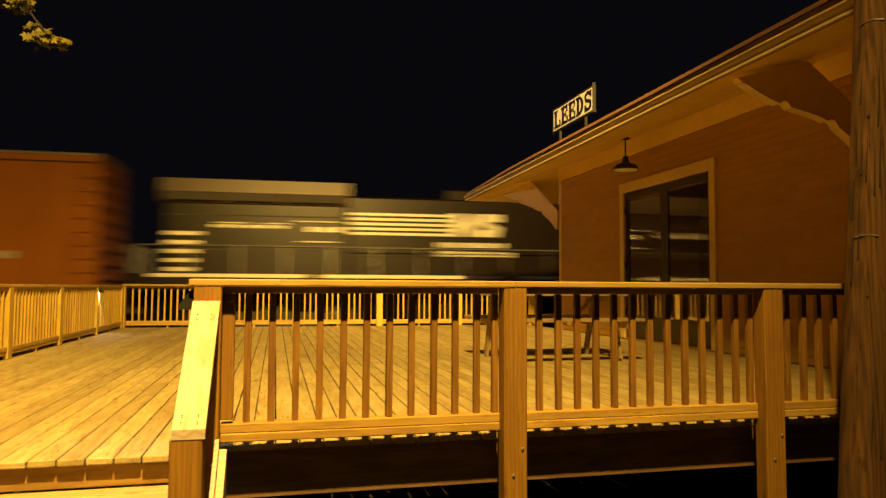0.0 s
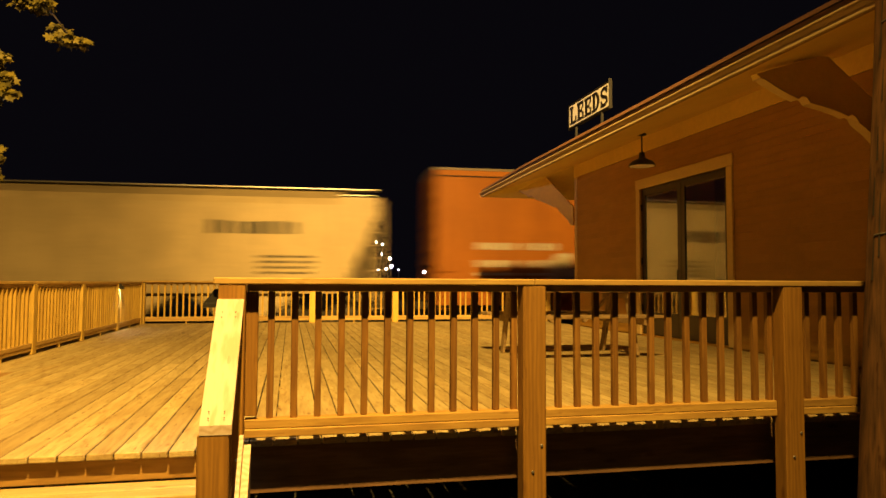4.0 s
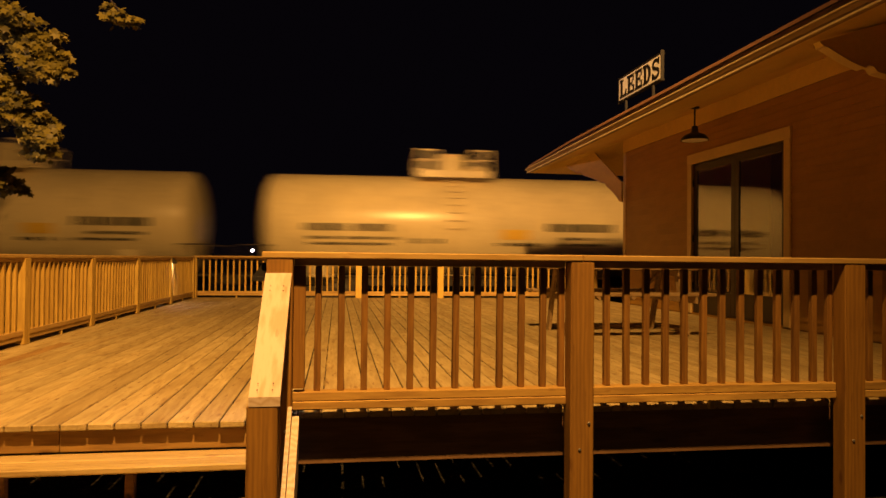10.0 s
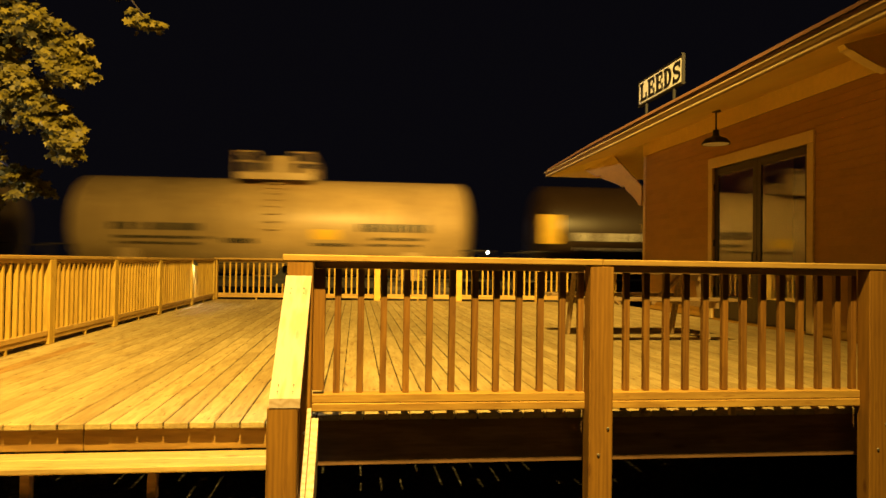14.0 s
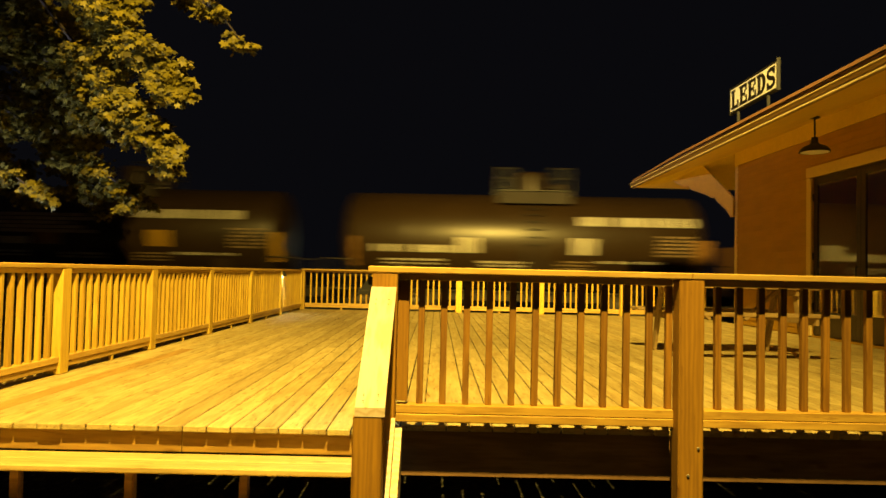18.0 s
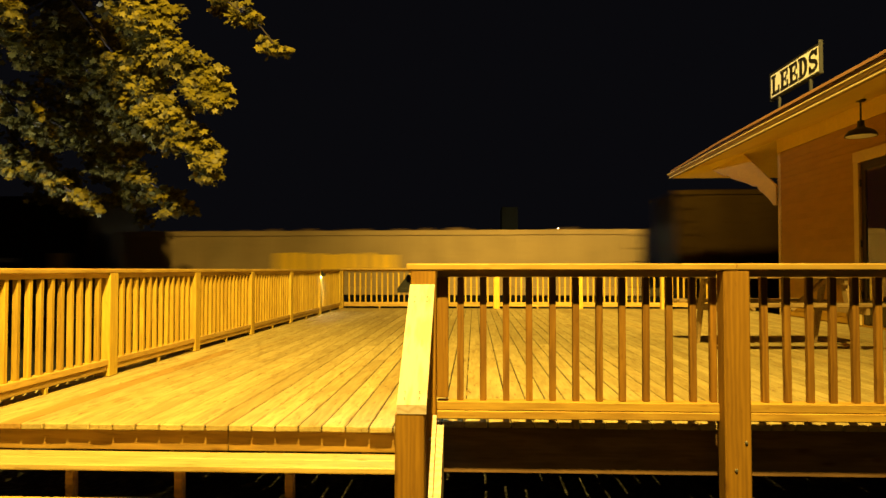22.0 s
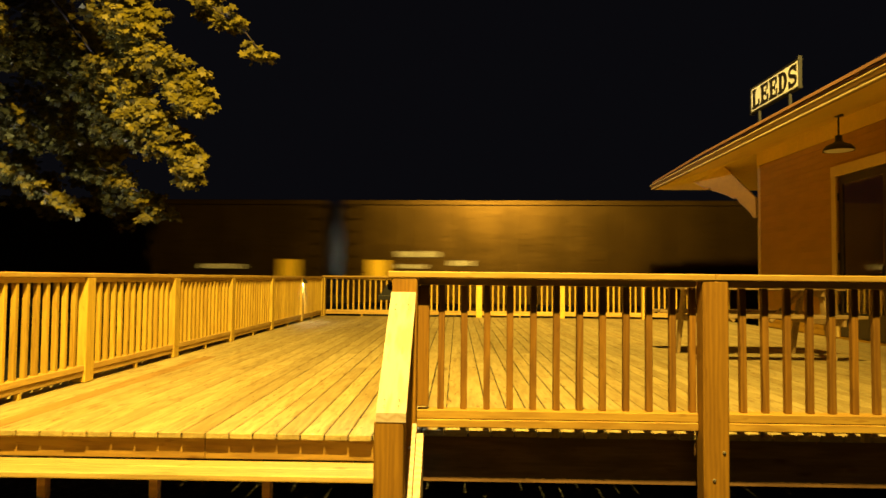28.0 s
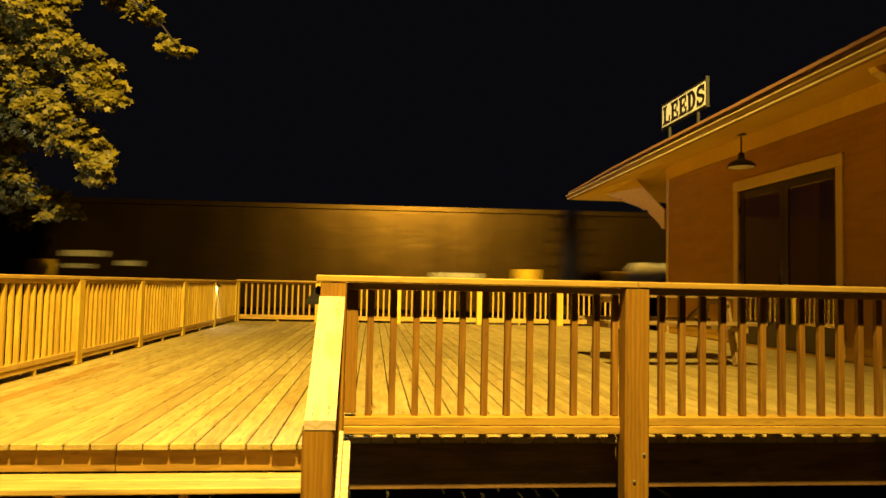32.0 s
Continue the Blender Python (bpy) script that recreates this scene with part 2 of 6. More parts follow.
def glass():
    m, n, l, p = mat("door_glass")
    p.inputs["Base Color"].default_value = (0.9, 0.93, 0.92, 1)
    p.inputs["Roughness"].default_value = 0.02
    p.inputs["Transmission Weight"].default_value = 1.0
    p.inputs["IOR"].default_value = 2.1
    # a thin purplish film stands in for dim reflections in the pane
    film = n.new("ShaderNodeBsdfDiffuse")
    film.inputs["Color"].default_value = (0.32, 0.155, 0.22, 1)
    film_noise = noise_node(n, l, mapped(n, l, (1, 1, 1)), 2.2, 4, 0.6)
    amount = n.new("ShaderNodeMapRange")
    amount.inputs["To Min"].default_value, amount.inputs["To Max"].default_value = 0.05, 0.13
    l.new(film_noise.outputs["Fac"], amount.inputs["Value"])
    blend = n.new("ShaderNodeMixShader")
    l.new(amount.outputs[0], blend.inputs[0])
    l.new(p.outputs[0], blend.inputs[1])
    l.new(film.outputs[0], blend.inputs[2])
    l.new(blend.outputs[0], n["Material Output"].inputs["Surface"])
    return m


M_GLASS = glass()


def gravel():
    m, n, l, p = mat("ground_gravel")
    a = noise_node(n, l, mapped(n, l, (1, 1, 1), shift=False), 22.0, 6, 0.7)
    b = noise_node(n, l, mapped(n, l, (1, 1, 1), shift=False), 0.35, 4, 0.6)
    r = ramp(n, [(0.50, (0.003, 0.003, 0.003)), (0.62, (0.13, 0.13, 0.125))])
    l.new(a.outputs["Fac"], r.inputs[0])
    r2 = ramp(n, [(0.35, (0.5, 0.5, 0.5)), (0.7, (1, 1, 1))])
    l.new(b.outputs["Fac"], r2.inputs[0])
    l.new(mix(n, l, 0.8, r.outputs[0], r2.outputs[0], "MULTIPLY"), p.inputs["Base Color"])
    p.inputs["Roughness"].default_value = 0.95
    bump(n, l, p, a.outputs["Fac"], 0.6, 0.03)
    return m


def leaf_mat():
    m, n, l, p = mat("maple_leaf")
    geo = n.new("ShaderNodeNewGeometry")
    r = ramp(n, [(0.0, (0.075, 0.066, 0.022)), (0.5, (0.17, 0.147, 0.024)), (1.0, (0.28, 0.232, 0.034))])
    l.new(geo.outputs["Random Per Island"], r.inputs[0])
    l.new(r.outputs[0], p.inputs["Base Color"])
    p.inputs["Roughness"].default_value = 0.45
    p.inputs["Specular IOR Level"].default_value = 0.3
    tr = n.new("ShaderNodeBsdfTranslucent")
    l.new(r.outputs[0], tr.inputs["Color"])
    sh = n.new("ShaderNodeMixShader")
    sh.inputs[0].default_value = 0.3
    l.new(p.outputs[0], sh.inputs[1])
    l.new(tr.outputs[0], sh.inputs[2])
    l.new(sh.outputs[0], n["Material Output"].inputs["Surface"])
    return m


M_GRAVEL, M_LEAF = gravel(), leaf_mat()

# ---- mesh helpers ----


class Geo:
    """Collects vertices and faces of one mesh."""

    def __init__(self):
        self.v, self.f = [], []

    def add(self, verts, faces, m=None):
        o = len(self.v)
        self.v += [tuple(m @ Vector(p)) if m else tuple(p) for p in verts]
        self.f += [tuple(i + o for i in f) for f in faces]
        return self

    def box(self, x0, y0, z0, x1, y1, z1, c=0.0, m=None):
        """A box with its edges chamfered by c."""
        if c <= 0:
            v = [(x, y, z) for x in (x0, x1) for y in (y0, y1) for z in (z0, z1)]
            f = [(0, 1, 3, 2), (4, 6, 7, 5), (0, 4, 5, 1), (2, 3, 7, 6), (0, 2, 6, 4), (1, 5, 7, 3)]
            return self.add(v, f, m)
        v, idx = [], {}
        for i, x in enumerate((x0, x1)):
            for j, y in enumerate((y0, y1)):
                for k, z in enumerate((z0, z1)):
                    sx, sy, sz = (c, -c)[i], (c, -c)[j], (c, -c)[k]
                    for a in range(3):
                        q = [x + sx, y + sy, z + sz]
                        q[a] = (x, y, z)[a]
                        idx[i, j, k, a] = len(v)
                        v.append(tuple(q))
        g = lambda i, j, k, a: idx[i, j, k, a]
        f = []
        for s in (0, 1):
            quad = [g(s, 0, 0, 0), g(s, 0, 1, 0), g(s, 1, 1, 0), g(s, 1, 0, 0)]
            f.append(quad if s == 0 else quad[::-1])
            quad = [g(0, s, 0, 1), g(1, s, 0, 1), g(1, s, 1, 1), g(0, s, 1, 1)]
            f.append(quad if s == 0 else quad[::-1])
            quad = [g(0, 0, s, 2), g(0, 1, s, 2), g(1, 1, s, 2), g(1, 0, s, 2)]
            f.append(quad if s == 0 else quad[::-1])
        for a in (0, 1):
            for b in (0, 1):
                flip = a ^ b
                q = [g(0, a, b, 1), g(1, a, b, 1), g(1, a, b, 2), g(0, a, b, 2)]
                f.append(q if flip else q[::-1])
                q = [g(a, 0, b, 2), g(a, 1, b, 2), g(a, 1, b, 0), g(a, 0, b, 0)]
                f.append(q if flip else q[::-1])
                q = [g(a, b, 0, 0), g(a, b, 1, 0), g(a, b, 1, 1), g(a, b, 0, 1)]
                f.append(q if flip else q[::-1])
                for k in (0, 1):
                    t = [g(a, b, k, 0), g(a, b, k, 1), g(a, b, k, 2)]
                    f.append(t if (a ^ b ^ k) else t[::-1])
        return self.add(v, f, m)

    def tube(self, a, b, r, n=8, r2=None, cap=True):
        """A round bar from a to b."""
        a, b = Vector(a), Vector(b)
        q = (b - a).to_track_quat("Z", "Y")
        r2 = r if r2 is None else r2
        v = []
        for p, rad in ((a, r), (b, r2)):
            for i in range(n):
                w = 2 * math.pi * i / n
                v.append(p + q @ Vector((rad * math.cos(w), rad * math.sin(w), 0)))
        f = [(i, (i + 1) % n, n + (i + 1) % n, n + i) for i in range(n)]
        if cap:
            f += [tuple(range(n))[::-1], tuple(range(n, 2 * n))]
        return self.add(v, f)

    def lathe(self, profile, axis="z", n=24, at=(0, 0, 0)):
        """Turns (radius, height) pairs about an axis."""
        v, f = [], []
        for r, h in profile:
            for i in range(n):
                w = 2 * math.pi * i / n
                c, s = r * math.cos(w), r * math.sin(w)
                p = {"z": (c, s, h), "x": (h, c, s), "y": (s, h, c)}[axis]
                v.append((p[0] + at[0], p[1] + at[1], p[2] + at[2]))
        k = len(profile)
        for j in range(k - 1):
            for i in range(n):
                f.append((j * n + i, j * n + (i + 1) % n, (j + 1) * n + (i + 1) % n, (j + 1) * n + i))
        if profile[0][0] > 1e-4:
            f.append(tuple(range(n))[::-1])
        if profile[-1][0] > 1e-4:
            f.append(tuple(range((k - 1) * n, k * n)))
        return self.add(v, f)

    def prism(self, outline, axis, lo, hi):
        """An outline of two coordinates pushed along an axis."""
        n = len(outline)
        put = {"x": lambda p, h: (h, p[0], p[1]), "y": lambda p, h: (p[0], h, p[1]), "z": lambda p, h: (p[0], p[1], h)}[axis]
        v = [put(p, h) for h in (lo, hi) for p in outline]
        f = [tuple(range(n))[::-1], tuple(range(n, 2 * n))]
        f += [(i, (i + 1) % n, n + (i + 1) % n, n + i) for i in range(n)]
        return self.add(v, f)

    def mesh(self, name, material, smooth=False):
        me = bpy.data.meshes.new(name)
        me.from_pydata(self.v, [], self.f)
        me.materials.append(material)
        if smooth:
            me.polygons.foreach_set("use_smooth", [True] * len(me.polygons))
            me.set_sharp_from_angle(angle=radians(38))
        bm = bmesh.new()
        bm.from_mesh(me)
        bmesh.ops.recalc_face_normals(bm, faces=bm.faces)
        bm.to_mesh(me)
        bm.free()
        me.update()
        return me


def part(name, geo, material, parent=None, label="", smooth=False, at=None):
    """One mesh object, under a thing or a part. geo may be a ready mesh."""
    me = geo if isinstance(geo, bpy.types.Mesh) else geo.mesh(name, material, smooth)
    ob = new(name, me)
    if at is not None:
        ob.matrix_basis = at if isinstance(at, Matrix) else Matrix.Translation(at)
    ob.parent = parent
    if label:
        ob["label"] = label
    return ob


def thing(name, label, category, at=(0, 0, 0), group="", kind=""):
    ob = new(name)
    ob.matrix_basis = at if isinstance(at, Matrix) else Matrix.Translation(at)
    return tagged(ob, label, category, group, kind)


# ---- ground ----
ground = part("ground", Geo().box(-400, -300, GROUND - 1.0, 400, 500, GROUND), M_GRAVEL)
tagged(ground, "dark gravel and bare earth under the deck and track", "ground", kind="structure")

# track bed and rails
TRACK_A = math.degrees(math.atan(-0.05))
TRACK_Y = 22.0
track = thing("railway_track", "single railway track on grey ballast beyond the deck", "track", pose(0, TRACK_Y, 0, 0, 0, TRACK_A), kind="structure")
part("ballast", Geo().prism([(-2.6, GROUND - 0.05), (-1.6, RAILZ - 0.17), (1.6, RAILZ - 0.17), (2.6, GROUND - 0.05)], "x", -120, 120), M_GRAVEL, track)
for s in (-0.75, 0.75):
    part("rail", Geo().prism([(s - 0.07, RAILZ - 0.16), (s - 0.02, RAILZ - 0.12), (s - 0.035, RAILZ - 0.03), (s - 0.035, RAILZ), (s + 0.035, RAILZ), (s + 0.035, RAILZ - 0.03), (s + 0.02, RAILZ - 0.12), (s + 0.07, RAILZ - 0.16)], "x", -120, 120), M_RAILSTEEL, track)
tie = Geo().box(-0.11, -1.3, RAILZ - 0.33, 0.11, 1.3, RAILZ - 0.155, 0.012).mesh("sleeper", M_POLE)
for i in range(90):
    part("sleeper", tie, None, track, at=(-26 + i * 0.55, 0, 0))

# ---- deck ----
DECK_L, WALL_X, FRONT, FRONT_L, FAR = -3.66, 6.15, 3.945, 3.785, 16.15
deck = thing("deck", "large raised deck of new treated pine boards", "deck", kind="structure")
rng = random.Random(4)
joist = Geo().box(-0.019, 0, -0.31, 0.019, FAR - 4.05, -0.0395, 0.003).mesh("joist", M_PINE_Y)
x = DECK_L + 0.3
while x < WALL_X:
    part("joist", joist, None, deck, at=(x, 4.04, 0))
    x += 0.61
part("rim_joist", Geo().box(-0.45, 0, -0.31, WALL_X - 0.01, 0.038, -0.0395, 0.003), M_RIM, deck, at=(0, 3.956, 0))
part("rim_joist", Geo().box(DECK_L, 0, -0.31, WALL_X - 0.01, 0.038, -0.0395, 0.003), M_PINE_X, deck, at=(0, FAR - 0.05, 0))
part("rim_joist", Geo().box(0, 4.04, -0.31, 0.038, FAR - 0.06, -0.0395, 0.003), M_PINE_Y, deck, at=(DECK_L + 0.02, 0, 0))
for k in range(4):
    for j in range(3):
        part("deck_post", Geo().box(-0.07, -0.07, GROUND, 0.07, 0.07, -0.31, 0.006), M_PINE_Z, deck, at=(-2.6 + k * 2.6, 5.6 + j * 4.2, 0))

BW, PITCH = 0.1322, 0.1402
n_rows = int((WALL_X - DECK_L) / PITCH)
for i in range(n_rows):
    x = DECK_L + (i + 0.5) * PITCH
    front = FRONT_L if x < -0.62 else FRONT
    front += rng.uniform(-0.006, 0.006)
    cut1 = front + (4.3, 5.5, 3.1)[i % 3] + rng.uniform(-0.1, 0.1)
    if i == 4:
        cut1 = 7.58
    cut2 = cut1 + 4.3
    for a, b in ((front, cut1), (cut1 + 0.003, cut2), (cut2 + 0.003, FAR)):
        geo = Geo().box(-BW / 2, 0, -0.038, BW / 2, b - a, 0.0, 0.006)
        part("deck_board", geo, M_DECKRED if (i, a) == (4, front) else M_DECK, deck, at=pose(x + rng.uniform(-0.0012, 0.0012), a, rng.uniform(-0.0018, 0.0), 0, rng.uniform(-0.25, 0.25), rng.uniform(-0.012, 0.012)))

# ---- steps down from the deck ----
steps = thing("deck_steps", "wide pine steps leading down from the deck", "stairs", kind="structure")
SX0, SX1 = -4.6, -0.62
part("riser", Geo().box(SX0, 0, -0.167, -1.715, 0.038, -0.0395, 0.004), M_RISER, steps, at=(0, 3.838, 0))
part("riser", Geo().box(-1.71, 0, -0.167, SX1, 0.038, -0.0395, 0.004), M_RISER, steps, at=(0, 3.838, 0))
for zt, y0 in ((-0.168, 3.535), (-0.36, 3.28), (-0.555, 3.02)):
    for j in range(2):
        part("tread", Geo().box(SX0, 0, zt - 0.038, SX1, 0.135, zt, 0.008), M_TREAD, steps, at=(0, y0 + 0.15 * j, rng.uniform(-0.003, 0.001)))
# step posts use the dark joist wood to deepen the shade under the treads
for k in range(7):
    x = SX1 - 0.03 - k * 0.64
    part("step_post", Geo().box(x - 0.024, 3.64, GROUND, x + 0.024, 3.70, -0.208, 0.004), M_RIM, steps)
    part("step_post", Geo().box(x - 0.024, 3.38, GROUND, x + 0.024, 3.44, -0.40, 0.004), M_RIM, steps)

# dark broken strips added in the board gaps, standing in for their shade
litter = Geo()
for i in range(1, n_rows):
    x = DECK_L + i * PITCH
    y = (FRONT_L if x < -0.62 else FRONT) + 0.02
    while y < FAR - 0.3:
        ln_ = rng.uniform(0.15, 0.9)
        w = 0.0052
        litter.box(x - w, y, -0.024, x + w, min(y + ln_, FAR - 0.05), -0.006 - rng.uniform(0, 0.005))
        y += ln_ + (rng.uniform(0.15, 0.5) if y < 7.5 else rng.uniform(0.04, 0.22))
dirt = part("leaf_litter", litter, M_GAPFILL)
tagged(dirt, "dark filler strips set in the deck board gaps for their shade", "litter", kind="stuff")

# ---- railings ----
# near railing takes the darkened wood, the other railings the brightened one
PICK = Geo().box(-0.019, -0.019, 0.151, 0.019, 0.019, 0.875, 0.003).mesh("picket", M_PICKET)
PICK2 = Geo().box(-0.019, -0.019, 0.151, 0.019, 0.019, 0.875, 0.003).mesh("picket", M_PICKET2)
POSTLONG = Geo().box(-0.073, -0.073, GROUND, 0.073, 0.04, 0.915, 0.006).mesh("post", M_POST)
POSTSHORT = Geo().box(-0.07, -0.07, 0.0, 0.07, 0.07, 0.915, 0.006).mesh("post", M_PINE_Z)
BOLT = Geo().lathe([(0.0095, 0.0), (0.0095, 0.003), (0.007, 0.008), (0.0, 0.009)], "y", 10).mesh("bolt", M_STEEL)


def railing(name, label, x0, x1, posts, m, post_mesh, gap=0.131, cap=-0.115, back=0.05, base=(0.03, 0.1), high=1.0, bolts=False, ends=(0, 0)):
    """A straight railing along its own x axis, with its outer side towards -y."""
    ob = thing(name, label, "railing", m, group="deck railings")
    r = random.Random(len(name))
    low = Matrix.Diagonal((1, 1, high, 1))
    for p in posts:
        q = part("post", post_mesh, None, ob, at=pose(p, 0, 0, 0, 0, 0 if bolts else r.choice((0, 180))) @ low)
        if bolts:
            part("bolt", BOLT, None, q, at=pose(0.042, -0.073, -0.05, 180, 0, 0))
            part("bolt", BOLT, None, q, at=pose(-0.015, -0.073, -0.205, 180, 0, 0))
    cuts = [x0 - ends[0], *[p for p in posts[1:-1:2]], x1 + ends[1]] if len(posts) > 3 else [x0 - ends[0], (x0 + x1) / 2 if not bolts else posts[1] + 0.05, x1 + ends[1]]
    top = 0.915 * high
    for a, b in zip(cuts, cuts[1:]):
        part("cap_rail", Geo().box(a + 0.001, cap, top + 0.001, b - 0.001, 0.07, top + 0.039, 0.006), M_PINE_X, ob, at=pose(0, r.uniform(-0.003, 0.003), 0))
    for a, b in zip(posts, posts[1:]):
        lo, hi = a + 0.074, b - 0.074
        part("top_rail", Geo().box(lo, back - 0.019, top - 0.039, hi, back + 0.019, top, 0.003), M_PINE_X, ob)
        part("bottom_rail", Geo().box(lo, base[0], 0.1, hi, base[1], 0.15, 0.004), M_LOWRAIL if bolts else M_PINE_X, ob)
        part("bottom_rail", Geo().box(lo, base[0] - 0.004, 0.05, hi, base[1] - 0.01, 0.098, 0.005), M_LOWRAIL if bolts else M_PINE_X, ob)
        mid = (lo + hi) / 2
        part("support_block", Geo().box(mid - 0.018, base[1] - 0.05, -0.012, mid + 0.018, base[1] - 0.012, 0.0495, 0.003), M_PINE_Z, ob)
        if bolts:
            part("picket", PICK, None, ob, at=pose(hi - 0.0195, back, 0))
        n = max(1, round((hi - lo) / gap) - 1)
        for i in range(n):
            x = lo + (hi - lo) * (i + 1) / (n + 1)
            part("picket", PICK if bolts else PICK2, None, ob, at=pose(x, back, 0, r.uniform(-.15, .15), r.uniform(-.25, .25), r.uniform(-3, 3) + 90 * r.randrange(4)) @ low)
    return ob


railing("near_railing", "pine deck railing with square pickets and flat cap, bolted posts", -0.53, 5.9, [-0.53, 1.243, 3.06, 4.9, 6.06], pose(0, 3.775, 0), POSTLONG, cap=-0.079, back=0.058, base=(0.006, 0.1), bolts=True, ends=(0.10, 0.15))
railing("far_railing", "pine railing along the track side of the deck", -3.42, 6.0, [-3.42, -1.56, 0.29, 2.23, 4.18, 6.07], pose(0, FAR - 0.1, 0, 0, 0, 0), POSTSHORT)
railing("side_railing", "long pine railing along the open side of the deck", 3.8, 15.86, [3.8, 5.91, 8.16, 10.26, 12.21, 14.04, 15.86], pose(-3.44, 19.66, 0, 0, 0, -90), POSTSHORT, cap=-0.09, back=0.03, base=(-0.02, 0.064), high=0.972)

# sloping stair railing
stair_rail = thing("stair_railing", "short sloping pine handrail beside the steps", "railing", group="deck railings")
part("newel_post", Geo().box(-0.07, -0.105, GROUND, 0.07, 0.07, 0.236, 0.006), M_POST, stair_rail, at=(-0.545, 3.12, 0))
sl = math.degrees(math.atan2(0.52, 0.66))
slope = pose(-0.535, 2.995, 0.257, sl, 0, 0)
back = slope.inverted()
ends = [back @ Vector((-0.535, y, z)) for y, z in ((3.012, 0.235), (3.012, 0.279), (3.70, 0.834), (3.70, 0.788))]
hand_rail = part("hand_rail", Geo().prism([(p.y, p.z) for p in ends], "x", -0.071, 0.071), M_FRESH, stair_rail, at=slope)
NAIL = Geo().lathe([(0.0035, 0.0), (0.0035, 0.001), (0.0, 0.0014)], "z", 8).mesh("nail", M_IRON)
for yy in (0.06, 0.1, 0.76, 0.8):
    for xx in (-0.035, 0.035):
        part("nail", NAIL, None, hand_rail, at=(xx, yy, 0.0175))
part("end_stile", Geo().box(-0.456, 3.79, 0.171, -0.39, 3.85, 0.875, 0.003), M_POST, stair_rail)
part("stringer_board", Geo().prism([(3.69, -0.30), (3.69, 0.09), (2.9, -0.53), (2.9, GROUND), (3.05, GROUND)], "x", -0.474, -0.452), M_FRESH, stair_rail)
part("stringer_board", Geo().prism([(3.69, -0.30), (3.69, 0.035), (2.9, -0.585), (2.9, GROUND), (3.05, GROUND)], "x", -0.45, -0.412), M_FRESH, stair_rail)

# small solar lights on two posts
M_SOLAR = glow("solar_led", (0.95, 0.97, 0.9), 700.0)


def solar_light(m, strength=1.0):
    t = thing("post_light", "small black solar light fixed to a railing post", "light", m, group="post lights")
    part("housing", Geo().prism([(0.0, 0.0), (0.0, 0.09), (-0.02, 0.09), (-0.075, 0.015), (-0.075, 0.0)], "x", -0.04, 0.04), M_IRON, t)
    part("shroud", Geo().box(-0.042, -0.08, -0.014, 0.042, -0.072, 0.012, 0.001).box(-0.045, -0.08, -0.014, -0.0405, 0.0, 0.012, 0.001).box(0.0405, -0.08, -0.014, 0.045, 0.0, 0.012, 0.001), M_IRON, t)
    part("led_strip", Geo().box(-0.025, -0.05, -0.0045, 0.025, -0.02, -0.0005), M_SOLAR, t)
    return t


solar_light(pose(-0.605, 3.78, 0.80, 0, 0, -90))
solar_light(pose(-3.366, 13.75, 0.80, 0, 0, 90))

# ---- depot ----
depot = thing("depot", "old railway depot with ochre clapboards and deep eaves", "building", kind="structure")
Y0, Y1, WTOP = 1.6, 14.42, 3.66
DY0, DY1, DTOP = 8.78, 11.42, 2.70
part("wall_side", Geo().box(WALL_X + 0.012, Y0, GROUND, WALL_X + 0.16, DY0, WTOP).box(WALL_X + 0.012, DY1, GROUND, WALL_X + 0.16, Y1, WTOP).box(WALL_X + 0.012, DY0, DTOP, WALL_X + 0.16, DY1, WTOP).box(WALL_X + 0.012, DY0, GROUND, WALL_X + 0.16, DY1, 0.0), M_SIDING, depot)
part("wall_end", Geo().box(WALL_X + 0.16, Y1 - 0.16, GROUND, 14.2, Y1 - 0.012, WTOP), M_SIDING, depot)
part("wall_back", Geo().box(14.05, Y0, GROUND, 14.2, Y1 - 0.17, WTOP), M_SIDING, depot)
part("wall_front", Geo().box(WALL_X + 0.17, Y0, GROUND, 14.04, Y0 + 0.15, WTOP), M_SIDING, depot)
# inside surfaces coloured dark so the room reads unlit behind the glass
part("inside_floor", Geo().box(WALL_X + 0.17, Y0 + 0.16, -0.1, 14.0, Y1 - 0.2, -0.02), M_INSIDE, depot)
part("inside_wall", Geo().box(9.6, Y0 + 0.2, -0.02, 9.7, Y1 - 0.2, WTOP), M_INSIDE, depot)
EXPOSE = 0.112
n_c = int((WTOP - 0.0) / EXPOSE)
for i in range(-2, n_c):
    z0 = i * EXPOSE
    z1 = z0 + EXPOSE + 0.012
    prof = [(WALL_X - 0.014, z0), (WALL_X + 0.0115, z0), (WALL_X + 0.0115, z1), (WALL_X + 0.003, z1)]
    spans = [(Y0, DY0 - 0.13), (DY1 + 0.13, Y1 - 0.09)] if -0.02 < z0 < DTOP + 0.1 else [(Y0, Y1 - 0.09)]
    for a, b in spans:
        part("clapboard", Geo().prism(prof, "y", a, b), M_SIDING, depot)
    part("clapboard", Geo().prism([(Y1 + 0.014, z0), (Y1 - 0.0115, z0), (Y1 - 0.0115, z1), (Y1 - 0.003, z1)], "x", WALL_X + 0.1, 14.2), M_SIDING, depot)
part("corner_board", Geo().box(WALL_X - 0.022, Y1 - 0.09, -0.3, WALL_X + 0.1, Y1 + 0.022, WTOP - 0.1, 0.003), M_TRIM, depot)
part("frieze", Geo().box(WALL_X - 0.03, Y0, WTOP - 0.30, WALL_X - 0.004, Y1 + 0.03, WTOP - 0.02, 0.003), M_SOFFIT, depot)

